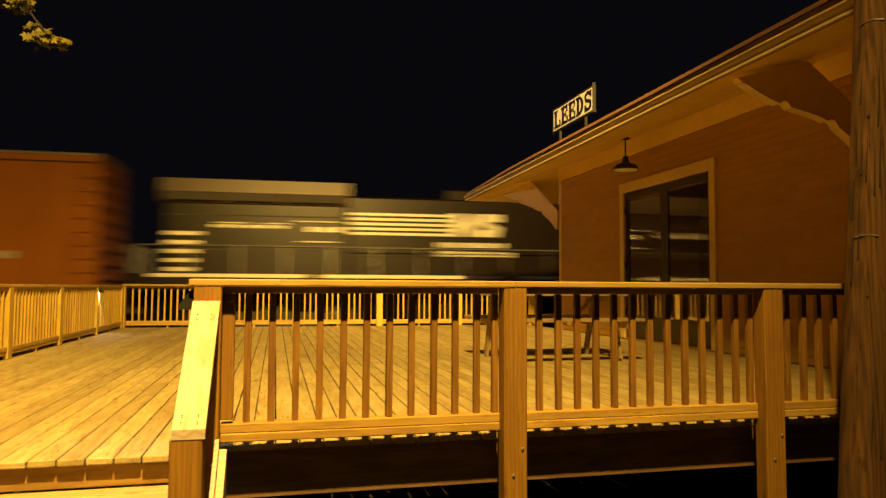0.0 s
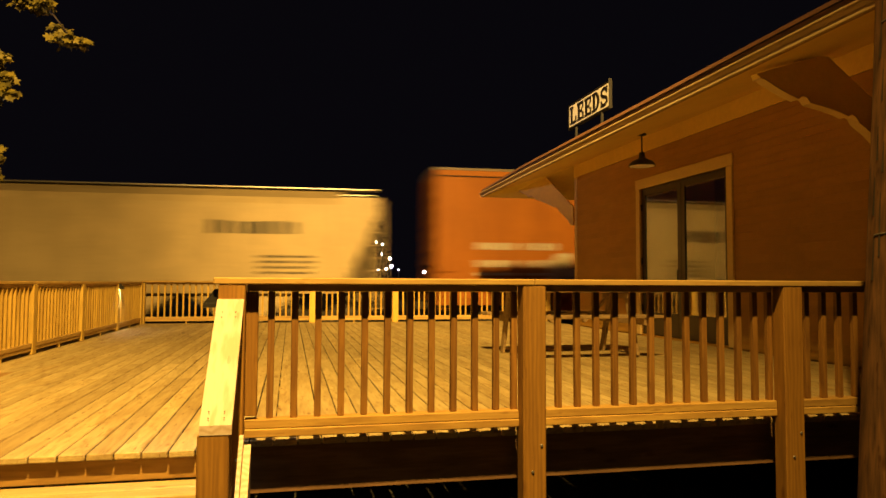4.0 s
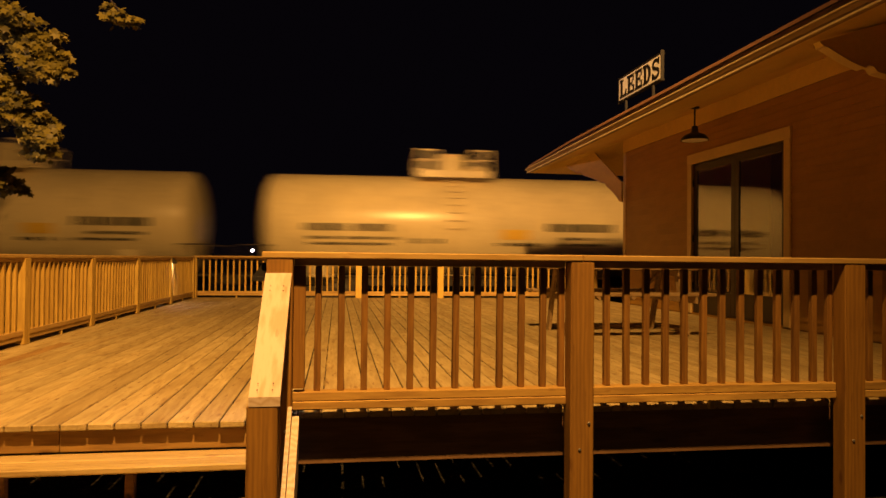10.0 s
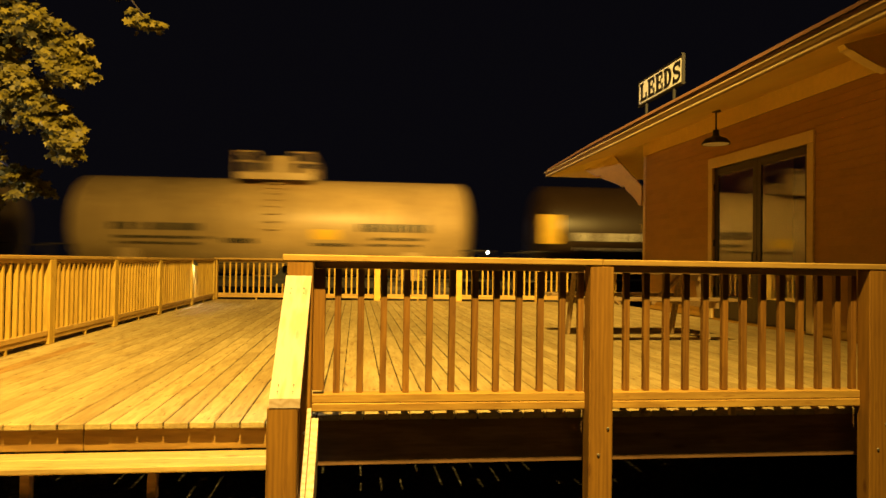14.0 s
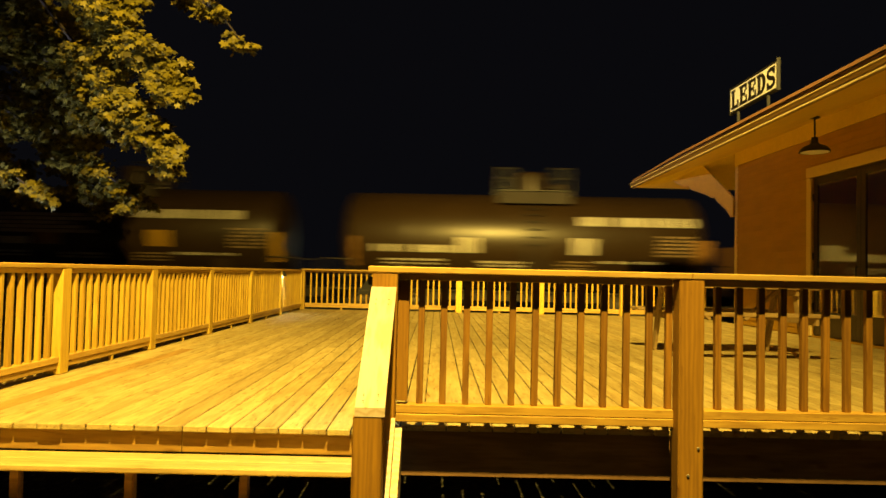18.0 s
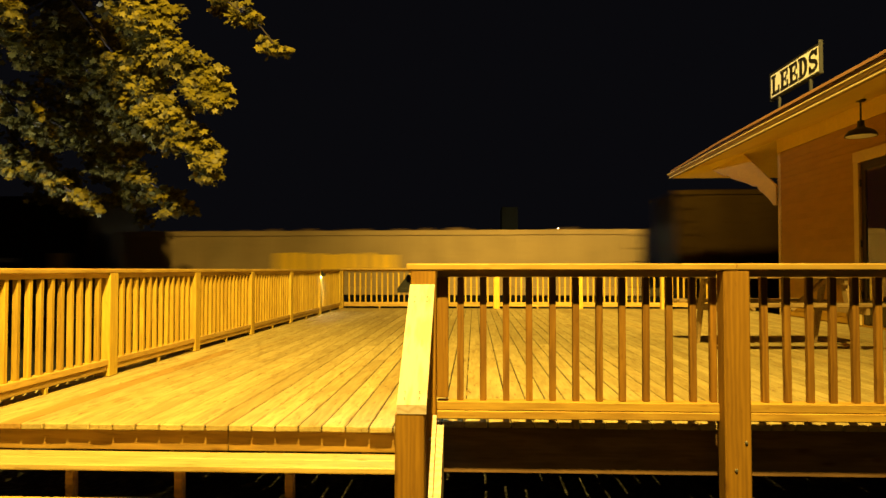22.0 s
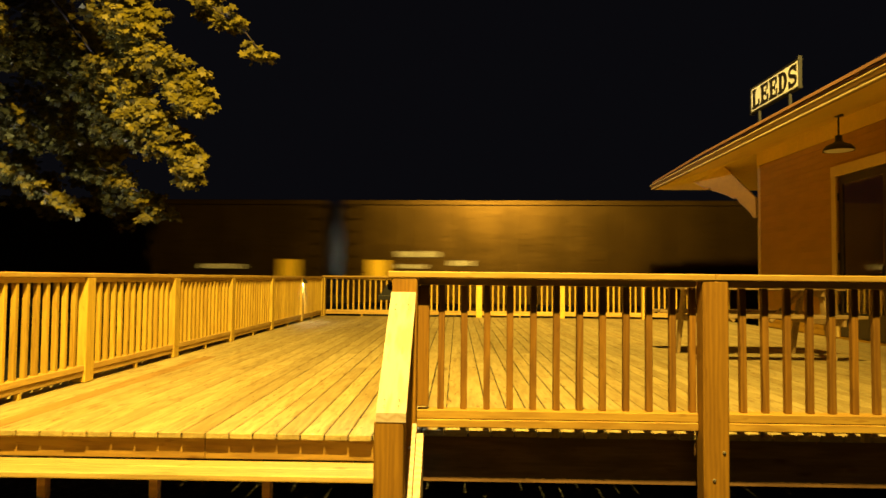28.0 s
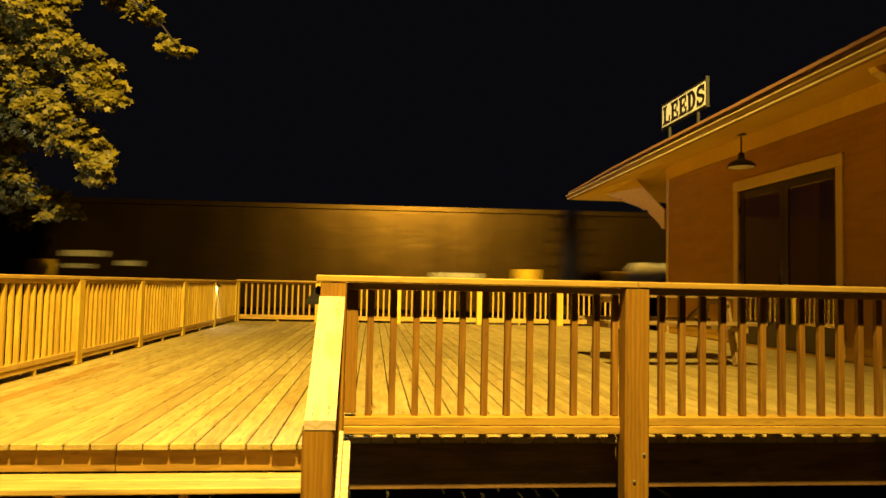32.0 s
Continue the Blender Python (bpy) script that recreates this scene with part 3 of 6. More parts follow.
# roof with hipped end, boxed soffit and gutter; the old eave sags towards its far corner
EX, EY, EZ, RX, RZ = 4.3, 15.65, 3.285, 10.2, 5.75
HY = EY - (RX - EX)
NEAR_Y = Y0 - 1


def sag(y):
    return -0.02 - 0.0095 * (y - 5.5)


def along_eave(profile, y0=NEAR_Y, y1=EY):
    """A profile in x and z drawn along the sagging eave."""
    n = len(profile)
    v = [(x, y, z + sag(y)) for y in (y0, y1) for x, z in profile]
    return Geo().add(v, [tuple(range(n))[::-1], tuple(range(n, 2 * n))] + [(i, (i + 1) % n, n + (i + 1) % n, n + i) for i in range(n)])


def eave_bar(x, z, r, y0=NEAR_Y, y1=EY + 0.01):
    return Geo().tube((x, y0, z + sag(y0)), (x, y1, z + sag(y1)), r, 8)


LIFT = 0.07
v = [(EX - 0.03, NEAR_Y, EZ + LIFT + sag(NEAR_Y)), (EX - 0.03, 12.6, EZ + LIFT + sag(12.6)), (EX - 0.03, EY, EZ + sag(EY)), (RX * 2 - EX, EY, EZ + sag(EY)), (RX * 2 - EX, NEAR_Y, EZ), (RX, NEAR_Y, RZ), (RX, HY, RZ)]
f = [(0, 1, 6, 5), (1, 2, 6), (2, 3, 6), (3, 4, 5, 6), (0, 5, 4)]
v2 = [(a, b, c - 0.03) for a, b, c in v]
roof = part("roof", Geo().add(v + v2, f + [tuple(i + 7 for i in q[::-1]) for q in f] + [(0, 7, 8, 1), (1, 8, 9, 2), (2, 9, 10, 3), (3, 10, 11, 4)]), M_SHINGLE, depot)
SOFZ = EZ - 0.165
v = [(EX - 0.05, NEAR_Y, SOFZ + sag(NEAR_Y)), (EX - 0.05, EY - 0.004, SOFZ + sag(EY)), (WALL_X, Y1, WTOP - 0.01), (WALL_X, NEAR_Y, WTOP - 0.01), (14.2, Y1, WTOP - 0.01), (RX * 2 - EX, EY - 0.004, SOFZ + sag(EY))]
part("soffit", Geo().add(v + [(a, b, c + 0.015) for a, b, c in v], [(0, 1, 2, 3), (1, 5, 4, 2), (9, 8, 7, 6), (8, 10, 11, 7)]), M_SOFFIT, depot)
part("fascia", along_eave([(EX, SOFZ + 0.018), (EX + 0.022, SOFZ + 0.03), (EX + 0.022, EZ - 0.032), (EX, EZ - 0.032)]), M_TRIM, depot)
part("fascia", Geo().box(EX, EY - 0.022, SOFZ - 0.1, 15.9, EY, EZ - 0.13, 0.002), M_TRIM, depot)
gut = [(-0.002, -0.158), (-0.066, -0.158), (-0.074, -0.146), (-0.074, -0.12), (-0.105, -0.092), (-0.112, -0.07), (-0.108, -0.066), (-0.098, -0.086), (-0.068, -0.112), (-0.064, -0.148), (-0.002, -0.15)]
part("gutter", along_eave([(EX + a, EZ + b) for a, b in gut], y1=13.2), M_GUTTER, depot, "cream painted metal gutter")
part("gutter", along_eave([(EX + a + 0.004, EZ + b - 0.006) for a, b in gut], 13.21, EY), M_GUTTER, depot, "cream painted metal gutter")
part("gutter_lip", eave_bar(EX - 0.112, EZ - 0.07, 0.0085, y1=13.2), M_LIP, depot, "rolled gutter edge painted pale for its glint", smooth=True)
part("gutter_lip", eave_bar(EX - 0.108, EZ - 0.077, 0.0085, 13.21), M_LIP, depot, "rolled gutter edge painted pale for its glint", smooth=True)
part("gutter_lip", eave_bar(EX - 0.07, EZ - 0.155, 0.012), M_LIP, depot, "rolled gutter edge painted pale for its glint", smooth=True)
for k in range(9):
    yk = 3.4 + k * 1.5
    part("gutter_joint", along_eave([(EX - 0.12, EZ - 0.068), (EX - 0.076, EZ - 0.12), (EX - 0.07, EZ - 0.12), (EX - 0.112, EZ - 0.062)], yk, yk + 0.05), M_GUTTER, depot)
for ya, yb, la, lb in ((NEAR_Y, 12.6, LIFT, LIFT), (12.6, EY, LIFT, 0.0)):
    prof = [(EX - 0.055, -0.035), (EX - 0.05, -0.035), (EX - 0.035, 0.002), (EX + 0.05, 0.045), (EX + 0.05, 0.055), (EX - 0.045, 0.01)]
    v = [(x, y, EZ + z + q + sag(y)) for y, q in ((ya, la), (yb, lb)) for x, z in prof]
    part("drip_edge", Geo().add(v, [(5, 4, 3, 2, 1, 0), (6, 7, 8, 9, 10, 11)] + [(k, (k + 1) % 6, 6 + (k + 1) % 6, 6 + k) for k in range(6)]), M_DRIP, depot, "faded brown metal drip edge")
    v = [(EX + dx, y, z + sag(y)) for y, q in ((ya, la), (yb, lb)) for dx, z in ((-0.02, EZ - 0.06), (-0.004, EZ - 0.06), (-0.004, EZ + q - 0.032), (-0.02, EZ + q - 0.032))]
    part("fascia", Geo().add(v, [(3, 2, 1, 0), (4, 5, 6, 7)] + [(k, (k + 1) % 4, 4 + (k + 1) % 4, 4 + k) for k in range(4)]), M_DRIP, depot)


def soffit_z(x):
    return SOFZ + sag(10.0) + (x - EX + 0.05) / (WALL_X - EX + 0.05) * (WTOP - 0.01 - SOFZ - sag(10.0))


def bracket(reach, low, out):
    """A scrolled bracket: a sweeping timber with a moulded edge, u metres out from the wall; soffit height follows u * out."""
    def top(u):
        return soffit_z(WALL_X - u * out) - 0.004
    upper = [(reach, top(reach)), (reach * 0.53, top(reach * 0.53)), (reach * 0.46, top(reach * 0.46) - 0.03), (0.032, low + 0.42), (0.032, low), (0.09, low)]
    under = []
    for i in range(33):
        k = i / 32
        u = 0.10 + k * (reach - 0.13)
        z = low + 0.04 + (top(reach) - 0.06 - low) * (k ** 0.78) + 0.05 * math.sin(k * math.pi * 2.0)
        z += 0.045 if 0.2 < k < 0.27 or 0.62 < k < 0.68 else 0
        under.append((u, min(z, top(u) - 0.05)))
    return Geo().prism(upper + under, "y", -0.05, 0.05), under


for m, reach, low, out in ((pose(WALL_X, 6.0, 0, 0, 0, 180), 1.63, 2.42, 1.0), (pose(WALL_X - 0.03, Y1 - 0.02, 0, 0, 0, 135), 1.58, 2.27, 0.72)):
    geo, under = bracket(reach, low, out)
    b = part("eave_bracket", geo, M_SOFFIT, depot, "scrolled timber eave bracket", at=m)
    edge = Geo()
    for (u0, z0), (u1, z1) in zip(under, under[1:]):
        edge.add([(u0, y, z0 + dz) for y in (-0.062, 0.062) for dz in (-0.012, 0.012)] + [(u1, y, z1 + dz) for y in (-0.062, 0.062) for dz in (-0.012, 0.012)],
                 [(0, 1, 3, 2), (4, 6, 7, 5), (0, 4, 5, 1), (2, 3, 7, 6), (0, 2, 6, 4), (1, 5, 7, 3)])
    part("edge_moulding", edge, M_TRIM, b)

door = part("door_frame", Geo().box(WALL_X - 0.035, DY0 - 0.13, 0.0, WALL_X - 0.001, DY0 + 0.01, DTOP - 0.01, 0.004).box(WALL_X - 0.035, DY1 - 0.01, 0.0, WALL_X - 0.001, DY1 + 0.13, DTOP - 0.01, 0.004).box(WALL_X - 0.038, DY0 - 0.14, DTOP - 0.008, WALL_X - 0.001, DY1 + 0.14, DTOP + 0.17, 0.004), M_TRIM, depot, "wide cream door casing")
MIDY = (DY0 + DY1) / 2
for a, b, hinge in ((DY0 + 0.012, MIDY - 0.003, 1), (MIDY + 0.003, DY1 - 0.012, -1)):
    leaf = part("door", Geo().box(WALL_X + 0.02, a, 0.02, WALL_X + 0.065, a + 0.11, DTOP - 0.02, 0.004).box(WALL_X + 0.02, b - 0.11, 0.02, WALL_X + 0.065, b, DTOP - 0.02, 0.004).box(WALL_X + 0.02, a + 0.11, DTOP - 0.14, WALL_X + 0.065, b - 0.11, DTOP - 0.02, 0.004).box(WALL_X + 0.02, a + 0.11, 0.02, WALL_X + 0.065, b - 0.11, 0.42, 0.004), M_DARK, depot, "dark door leaf with a tall glass pane")
    pane = part("pane", Geo().box(WALL_X + 0.036, a + 0.105, 0.415, WALL_X + 0.044, b - 0.105, DTOP - 0.135), M_GLASS, leaf)
    pane.visible_shadow = False
    for zz in (0.5, 1.35, 2.35):
        yh = a + 0.004 if hinge > 0 else b - 0.004
        part("hinge", Geo().tube((WALL_X + 0.005, yh, zz - 0.06), (WALL_X + 0.005, yh, zz + 0.06), 0.014), M_IRON, leaf)
part("door_handle", Geo().tube((WALL_X - 0.02, MIDY + 0.06, 1.0), (WALL_X - 0.02, MIDY + 0.06, 1.16), 0.011).tube((WALL_X - 0.02, MIDY + 0.06, 1.0), (WALL_X + 0.02, MIDY + 0.06, 1.0), 0.009).tube((WALL_X - 0.02, MIDY + 0.06, 1.16), (WALL_X + 0.02, MIDY + 0.06, 1.16), 0.009), M_IRON, depot)

# pendant barn lamp under the eave
px, py = 5.55, 10.26
pz = soffit_z(px)
pend = thing("pendant_lamp", "unlit black enamelled barn lamp hanging under the eave", "lamp", (px, py, 0))
part("canopy", Geo().lathe([(0.0, pz), (0.075, pz - 0.002), (0.075, pz - 0.02), (0.02, pz - 0.035)], n=20), M_IRON, pend, smooth=True)
part("stem", Geo().tube((0, 0, pz - 0.03), (0, 0, pz - 0.34), 0.013, 12), M_IRON, pend, smooth=True)
sz = pz - 0.55
part("shade", Geo().lathe([(0.014, sz + 0.24), (0.045, sz + 0.235), (0.052, sz + 0.15), (0.075, sz + 0.125), (0.17, sz + 0.085), (0.215, sz + 0.03), (0.222, sz), (0.216, sz), (0.205, sz + 0.03), (0.16, sz + 0.075), (0.06, sz + 0.11), (0.0, sz + 0.112)], n=32), M_IRON, pend, smooth=True)
part("reflector", Geo().lathe([(0.204, sz + 0.002), (0.196, sz + 0.028), (0.152, sz + 0.07), (0.06, sz + 0.1), (0.0, sz + 0.101), (0.0, sz + 0.098), (0.058, sz + 0.096), (0.148, sz + 0.066), (0.19, sz + 0.026), (0.2, sz)], n=32), M_SIGNW, pend, "white enamelled underside", smooth=True)
part("bulb", Geo().lathe([(0.0, sz + 0.012), (0.03, sz + 0.025), (0.038, sz + 0.055), (0.018, sz + 0.1), (0.0, sz + 0.105)], n=16), M_SIGNW, pend, smooth=True)

# station sign on the roof
sign = thing("station_sign", "white LEEDS station sign with black letters on the roof edge", "sign", (5.0, 0, 0))
SY0, SY1, SZ0, SZ1 = 10.33, 12.02, 3.93, 4.33
part("sign_board", Geo().box(-0.012, SY0, SZ0, 0.012, SY1, SZ1, 0.003), M_SIGNW, sign, "white board")
fr = Geo()
fr.box(-0.02, SY0 - 0.002, SZ0 - 0.03, 0.06, SY1 + 0.03, SZ0 - 0.001, 0.003).box(-0.02, SY0 - 0.002, SZ1 + 0.001, 0.06, SY1 + 0.03, SZ1 + 0.03, 0.003)
fr.box(-0.02, SY1 + 0.002, SZ0 - 0.05, 0.06, SY1 + 0.035, SZ1 + 0.04, 0.003)
part("sign_frame", fr, M_IRON, sign, "thin dark metal frame")
part("end_plate", Geo().box(-0.02, SY0 - 0.02, SZ0 - 0.04, 0.04, SY0 - 0.003, SZ1 + 0.07, 0.003), M_SIGNF, sign, "grey metal end plate")
for yy in (10.62, 11.72):
    part("sign_post", Geo().box(-0.02, yy - 0.02, EZ + 0.12, 0.02, yy + 0.02, SZ0 - 0.046, 0.003), M_SIGNF, sign)


def slab_letter(ch):
    """A heavy slab-serif capital, 0.25 wide and 0.30 high, in its own x and y."""
    g = Geo()
    b = lambda x0, y0, x1, y1: g.box(x0, y0, -0.003, x1, y1, 0.003)
    if ch in "LED":
        b(0.03, 0.0, 0.105, 0.30)
        b(0.0, 0.262, 0.03, 0.30)
        b(0.0, 0.0, 0.03, 0.038)
    if ch in "LE":
        b(0.105, 0.0, 0.25, 0.045)
        b(0.205, 0.045, 0.25, 0.115)
    if ch == "L":
        b(0.105, 0.262, 0.135, 0.30)
    if ch == "E":
        b(0.105, 0.255, 0.24, 0.30)
        b(0.2, 0.19, 0.24, 0.255)
        b(0.105, 0.132, 0.165, 0.172)
        b(0.165, 0.1, 0.19, 0.204)
    if ch == "D":
        v, f, n = [], [], 12
        for i in range(n + 1):
            a = math.pi / 2 - math.pi * i / n
            for rx, ry in ((0.145, 0.15), (0.07, 0.105)):
                for zz in (-0.003, 0.003):
                    v.append((0.105 + rx * math.cos(a), 0.15 + ry * math.sin(a), zz))
        for i in range(n):
            a = i * 4
            f += [(a + 1, a + 5, a + 7, a + 3), (a, a + 2, a + 6, a + 4), (a, a + 4, a + 5, a + 1), (a + 2, a + 3, a + 7, a + 6)]
        g.add(v, f)
    if ch == "S":
        path = [(0.215 - 0.0 * k, 0.0) for k in range(0)]
        for k in range(11):
            a = radians(20 + 23 * k)
            path.append((0.125 + 0.085 * math.cos(a), 0.218 + 0.06 * math.sin(a)))
        for k in range(11):
            a = radians(70 - 23 * k)
            path.append((0.125 + 0.09 * math.cos(a), 0.085 + 0.063 * math.sin(a)))
        v, f = [], []
        for i, (x, y) in enumerate(path):
            x0, y0 = path[max(0, i - 1)]
            x1, y1 = path[min(len(path) - 1, i + 1)]
            d = math.hypot(x1 - x0, y1 - y0) or 1.0
            w = 0.026
            nx, ny = -(y1 - y0) / d * w, (x1 - x0) / d * w
            v += [(x + nx, y + ny, -0.003), (x - nx, y - ny, -0.003), (x - nx, y - ny, 0.003), (x + nx, y + ny, 0.003)]
        for i in range(len(path) - 1):
            a = i * 4
            f += [(a + q, a + (q + 1) % 4, a + 4 + (q + 1) % 4, a + 4 + q) for q in range(4)]
        g.add(v, f)
        b(0.195, 0.2, 0.235, 0.30)
        b(0.015, 0.0, 0.055, 0.1)
    return g


for i, ch in enumerate("LEEDS"):
    part("letter", slab_letter(ch), M_SIGNB, sign, at=Matrix.Translation((-0.0165, SY1 - 0.045 - 0.33 * i, SZ0 + 0.032)) @ pose(0, 0, 0, 90, 0, -90) @ Matrix.Diagonal((1.19, 1.12, 1, 1)))

# ---- utility pole and street lamps ----
pole = thing("utility_pole", "weathered round timber utility pole beside the deck", "pole", (3.235, 3.2, GROUND))
LEAN = 0.068
prof = Geo()
n, rings = 28, 24
pv, pf = [], []
for j in range(rings):
    z = 10.2 * j / (rings - 1)
    for i in range(n):
        w = 2 * math.pi * i / n
        rad = 0.15 - 0.0045 * z + 0.004 * math.sin(5 * w + z * 0.7) + 0.003 * math.sin(11 * w - z)
        pv.append((rad * math.cos(w) + LEAN * z, rad * math.sin(w), z))
pf = [(j * n + i, j * n + (i + 1) % n, (j + 1) * n + (i + 1) % n, (j + 1) * n + i) for j in range(rings - 1) for i in range(n)]
pf.append(tuple(range((rings - 1) * n, rings * n)))
part("shaft", Geo().add(pv, pf), M_POLE, pole, smooth=True)


def on_pole(angle, z, out=0.0):
    """A point on the pole's skin, the angle in degrees about it."""
    w = radians(angle)
    rad = 0.15 - 0.0045 * z + out
    return (rad * math.cos(w) + LEAN * z, rad * math.sin(w), z)


prng = random.Random(12)
for k in range(26):
    a0, z0 = prng.uniform(170, 330), prng.uniform(0.6, 4.6)
    h = prng.uniform(0.12, 0.55)
    part("drying_crack", Geo().tube(on_pole(a0, z0), on_pole(a0 + prng.uniform(-2, 2), z0 + h), 0.006, 5, 0.002), M_BARK, pole)
for k in range(12):
    a0, z0 = prng.uniform(170, 330), prng.uniform(0.6, 4.6)
    part("knot", Geo().tube(on_pole(a0, z0, -0.01), on_pole(a0, z0, 0.006), 0.018, 8, 0.008), M_BARK, pole)
for z0 in (1.98, 3.3):
    for k in range(9):
        a0 = 180 + k * 18
        if k % 4 != 3:
            part("wire", Geo().tube(on_pole(a0, z0 + 0.01 * math.sin(k), 0.004), on_pole(a0 + 18.5, z0 + 0.01 * math.sin(k + 1), 0.004), 0.005, 5), M_STEEL, pole)
part("clamp", Geo().box(0.17, -0.1, 1.72, 0.27, -0.02, 1.76, 0.006).tube((0.2, -0.12, 1.735), (0.3, -0.16, 1.735), 0.012), M_STEEL, pole)
xx, yy, zz = LAMP
sp = thing("street_lamp", "tall steel street lamp on a bare post", "street lamp", (xx, yy, GROUND))
part("shaft", Geo().tube((1.5, -0.6, 0), (1.5, -0.6, zz + 1.1), 0.09, 12, 0.06), M_STEEL, sp, smooth=True)
part("lamp_arm", Geo().tube((1.5, -0.6, zz + 1.05), (0, 0, zz + 1.1), 0.03, 8), M_STEEL, sp, smooth=True)
part("lamp_head", Geo().lathe([(0.0, zz + 1.16), (0.15, zz + 1.12), (0.26, zz + 0.98), (0.0, zz + 0.97)], n=16), M_STEEL, sp, smooth=True)
# made-up body for the crown fill light, out of view
fl = thing("fill_lamp", "unseen lamp body added behind the crown fill light", "flood lamp", (FILL[0], FILL[1], GROUND))
aim = (Vector(FILL_AIM) - Vector(FILL)).normalized()
mid = Vector((0, 0, FILL[2] - GROUND))
part("stake", Geo().tube((-0.21, -0.16, 0.0), (-0.21, -0.16, mid.z - 0.1), 0.025, 8), M_STEEL, fl, smooth=True)
part("lamp_head", Geo().tube(mid - aim * 0.36, mid - aim * 0.17, 0.07, 16, 0.17), M_STEEL, fl, smooth=True)

# ---- the train: every car stands on the rail top at its own origin, x is the way it runs ----
M_ORANGE = paint("boxcar_orange_paint", (0.46, 0.15, 0.009), 0.55, 0.4, streak=0.4, spec=0.3)
M_ORANGE2 = paint("boxcar_bright_orange_paint", (0.50, 0.175, 0.009), 0.55, 0.4, streak=0.4, spec=0.3)
M_GOLD = paint("boxcar_golden_brown_paint", (0.42, 0.188, 0.007), 0.38, 0.4, streak=0.4)
M_YELLOW = paint("boxcar_yellow_paint", (0.74, 0.48, 0.004), 0.5, 0.35, streak=0.25, spec=0.2)
M_DOORG = paint("boxcar_door_grey", (0.082, 0.043, 0.034), 0.45, 0.45, streak=0.3)
M_TANKW = paint("tank_white_paint", (0.88, 0.76, 0.46), 0.28, 0.3, streak=0.2)
M_TANKC = paint("tank_pale_cream_paint", (0.84, 0.66, 0.35), 0.3, 0.4, streak=0.3)
M_TANKG = paint("tank_cream_paint", (0.62, 0.45, 0.21), 0.4, 0.45, streak=0.35)
M_TANKB = paint("tank_black_paint", (0.036, 0.021, 0.009), 0.36, 0.35, streak=0.2)
M_HOPW = paint("hopper_white_paint", (0.72, 0.58, 0.34), 0.5, 0.4, streak=0.3)
M_COAL = paint("coal_car_brown", (0.085, 0.05, 0.011), 0.29, 0.5, 0.85, streak=0.45, dents=0.2)
M_GOND = paint("gondola_rust", (0.20, 0.09, 0.022), 0.7, 0.5, streak=0.4)
M_RUSTTAG = paint("faded_orange_spray", (0.34, 0.17, 0.03), 0.7, 0.5, streak=0.4)
M_GONDL = paint("gondola_tan", (0.34, 0.25, 0.15), 0.65, 0.5, streak=0.4)
M_LOCO = paint("loco_black_paint", (0.014, 0.007, 0.004), 0.36, 0.35, streak=0.3, spec=0.3)
M_LOCOTOP = paint("loco_lighter_top", (0.09, 0.055, 0.03), 0.45, 0.4, streak=0.3)
M_BRIGHT = paint("bright_white_lettering", (0.85, 0.8, 0.66), 0.4, 0.2)
M_LOAD = paint("scrap_load", (0.16, 0.10, 0.06), 0.9, 0.6, bumpy=0.8)
M_ROOF = paint("car_roof_galvanised", (0.35, 0.31, 0.25), 0.5, 0.4, 0.3)

# shared running gear
frame_g = Geo()
for s in (-1.0, 1.0):
    frame_g.prism([(-1.2, 0.52), (-1.05, 0.66), (-0.5, 0.72), (0.5, 0.72), (1.05, 0.66), (1.2, 0.52), (1.05, 0.42), (0.75, 0.4), (0.45, 0.22), (-0.45, 0.22), (-0.75, 0.4), (-1.05, 0.42)], "y", s - 0.07, s + 0.07)
frame_g.box(-0.2, -1.0, 0.4, 0.2, 1.0, 0.68, 0.03)
TRUCK = frame_g.mesh("truck", M_TRUCK)
WHEEL = Geo().lathe([(0.0, -0.03), (0.12, -0.05), (0.15, 0.0), (0.36, 0.02), (0.40, -0.05), (0.455, -0.055), (0.46, 0.045), (0.49, 0.07), (0.49, 0.085), (0.38, 0.09), (0.34, 0.05), (0.1, 0.07), (0.0, 0.07)], "y", 20).mesh("wheel", M_WHEEL, True)
COUPLER = Geo().box(0, -0.11, 0.74, 0.5, 0.11, 0.98, 0.03).box(0.42, -0.16, 0.7, 0.72, 0.14, 1.02, 0.05).mesh("coupler", M_TRUCK)


def gear(car, half, inset=1.9):
    for s in (-1, 1):
        t = part("truck", TRUCK, None, car, at=(s * (half - inset), 0, 0))
        for wx in (-0.86, 0.86):
            for sy in (-1, 1):
                part("wheel", WHEEL, None, t, at=pose(wx, sy * 0.74, 0.46, 0, 0, 0 if sy < 0 else 180))
        part("coupler", COUPLER, None, car, at=pose(s * (half - 0.1), 0, 0, 0, 0, 0 if s > 0 else 180))


def ladder(name, parent, x, y, z0, z1, w=0.42, material=None, step=0.38):
    m = material or M_TRUCK
    lad = part(name, Geo().tube((x - w / 2, y, z0), (x - w / 2, y, z1), 0.018, 6), m, parent)
    part("stile", Geo().tube((x + w / 2, y, z0), (x + w / 2, y, z1), 0.018, 6), m, lad)
    z = z0 + 0.1
    while z < z1:
        part("rung", Geo().tube((x - w / 2, y, z), (x + w / 2, y, z), 0.013, 6), m, lad)
        z += step
    return lad


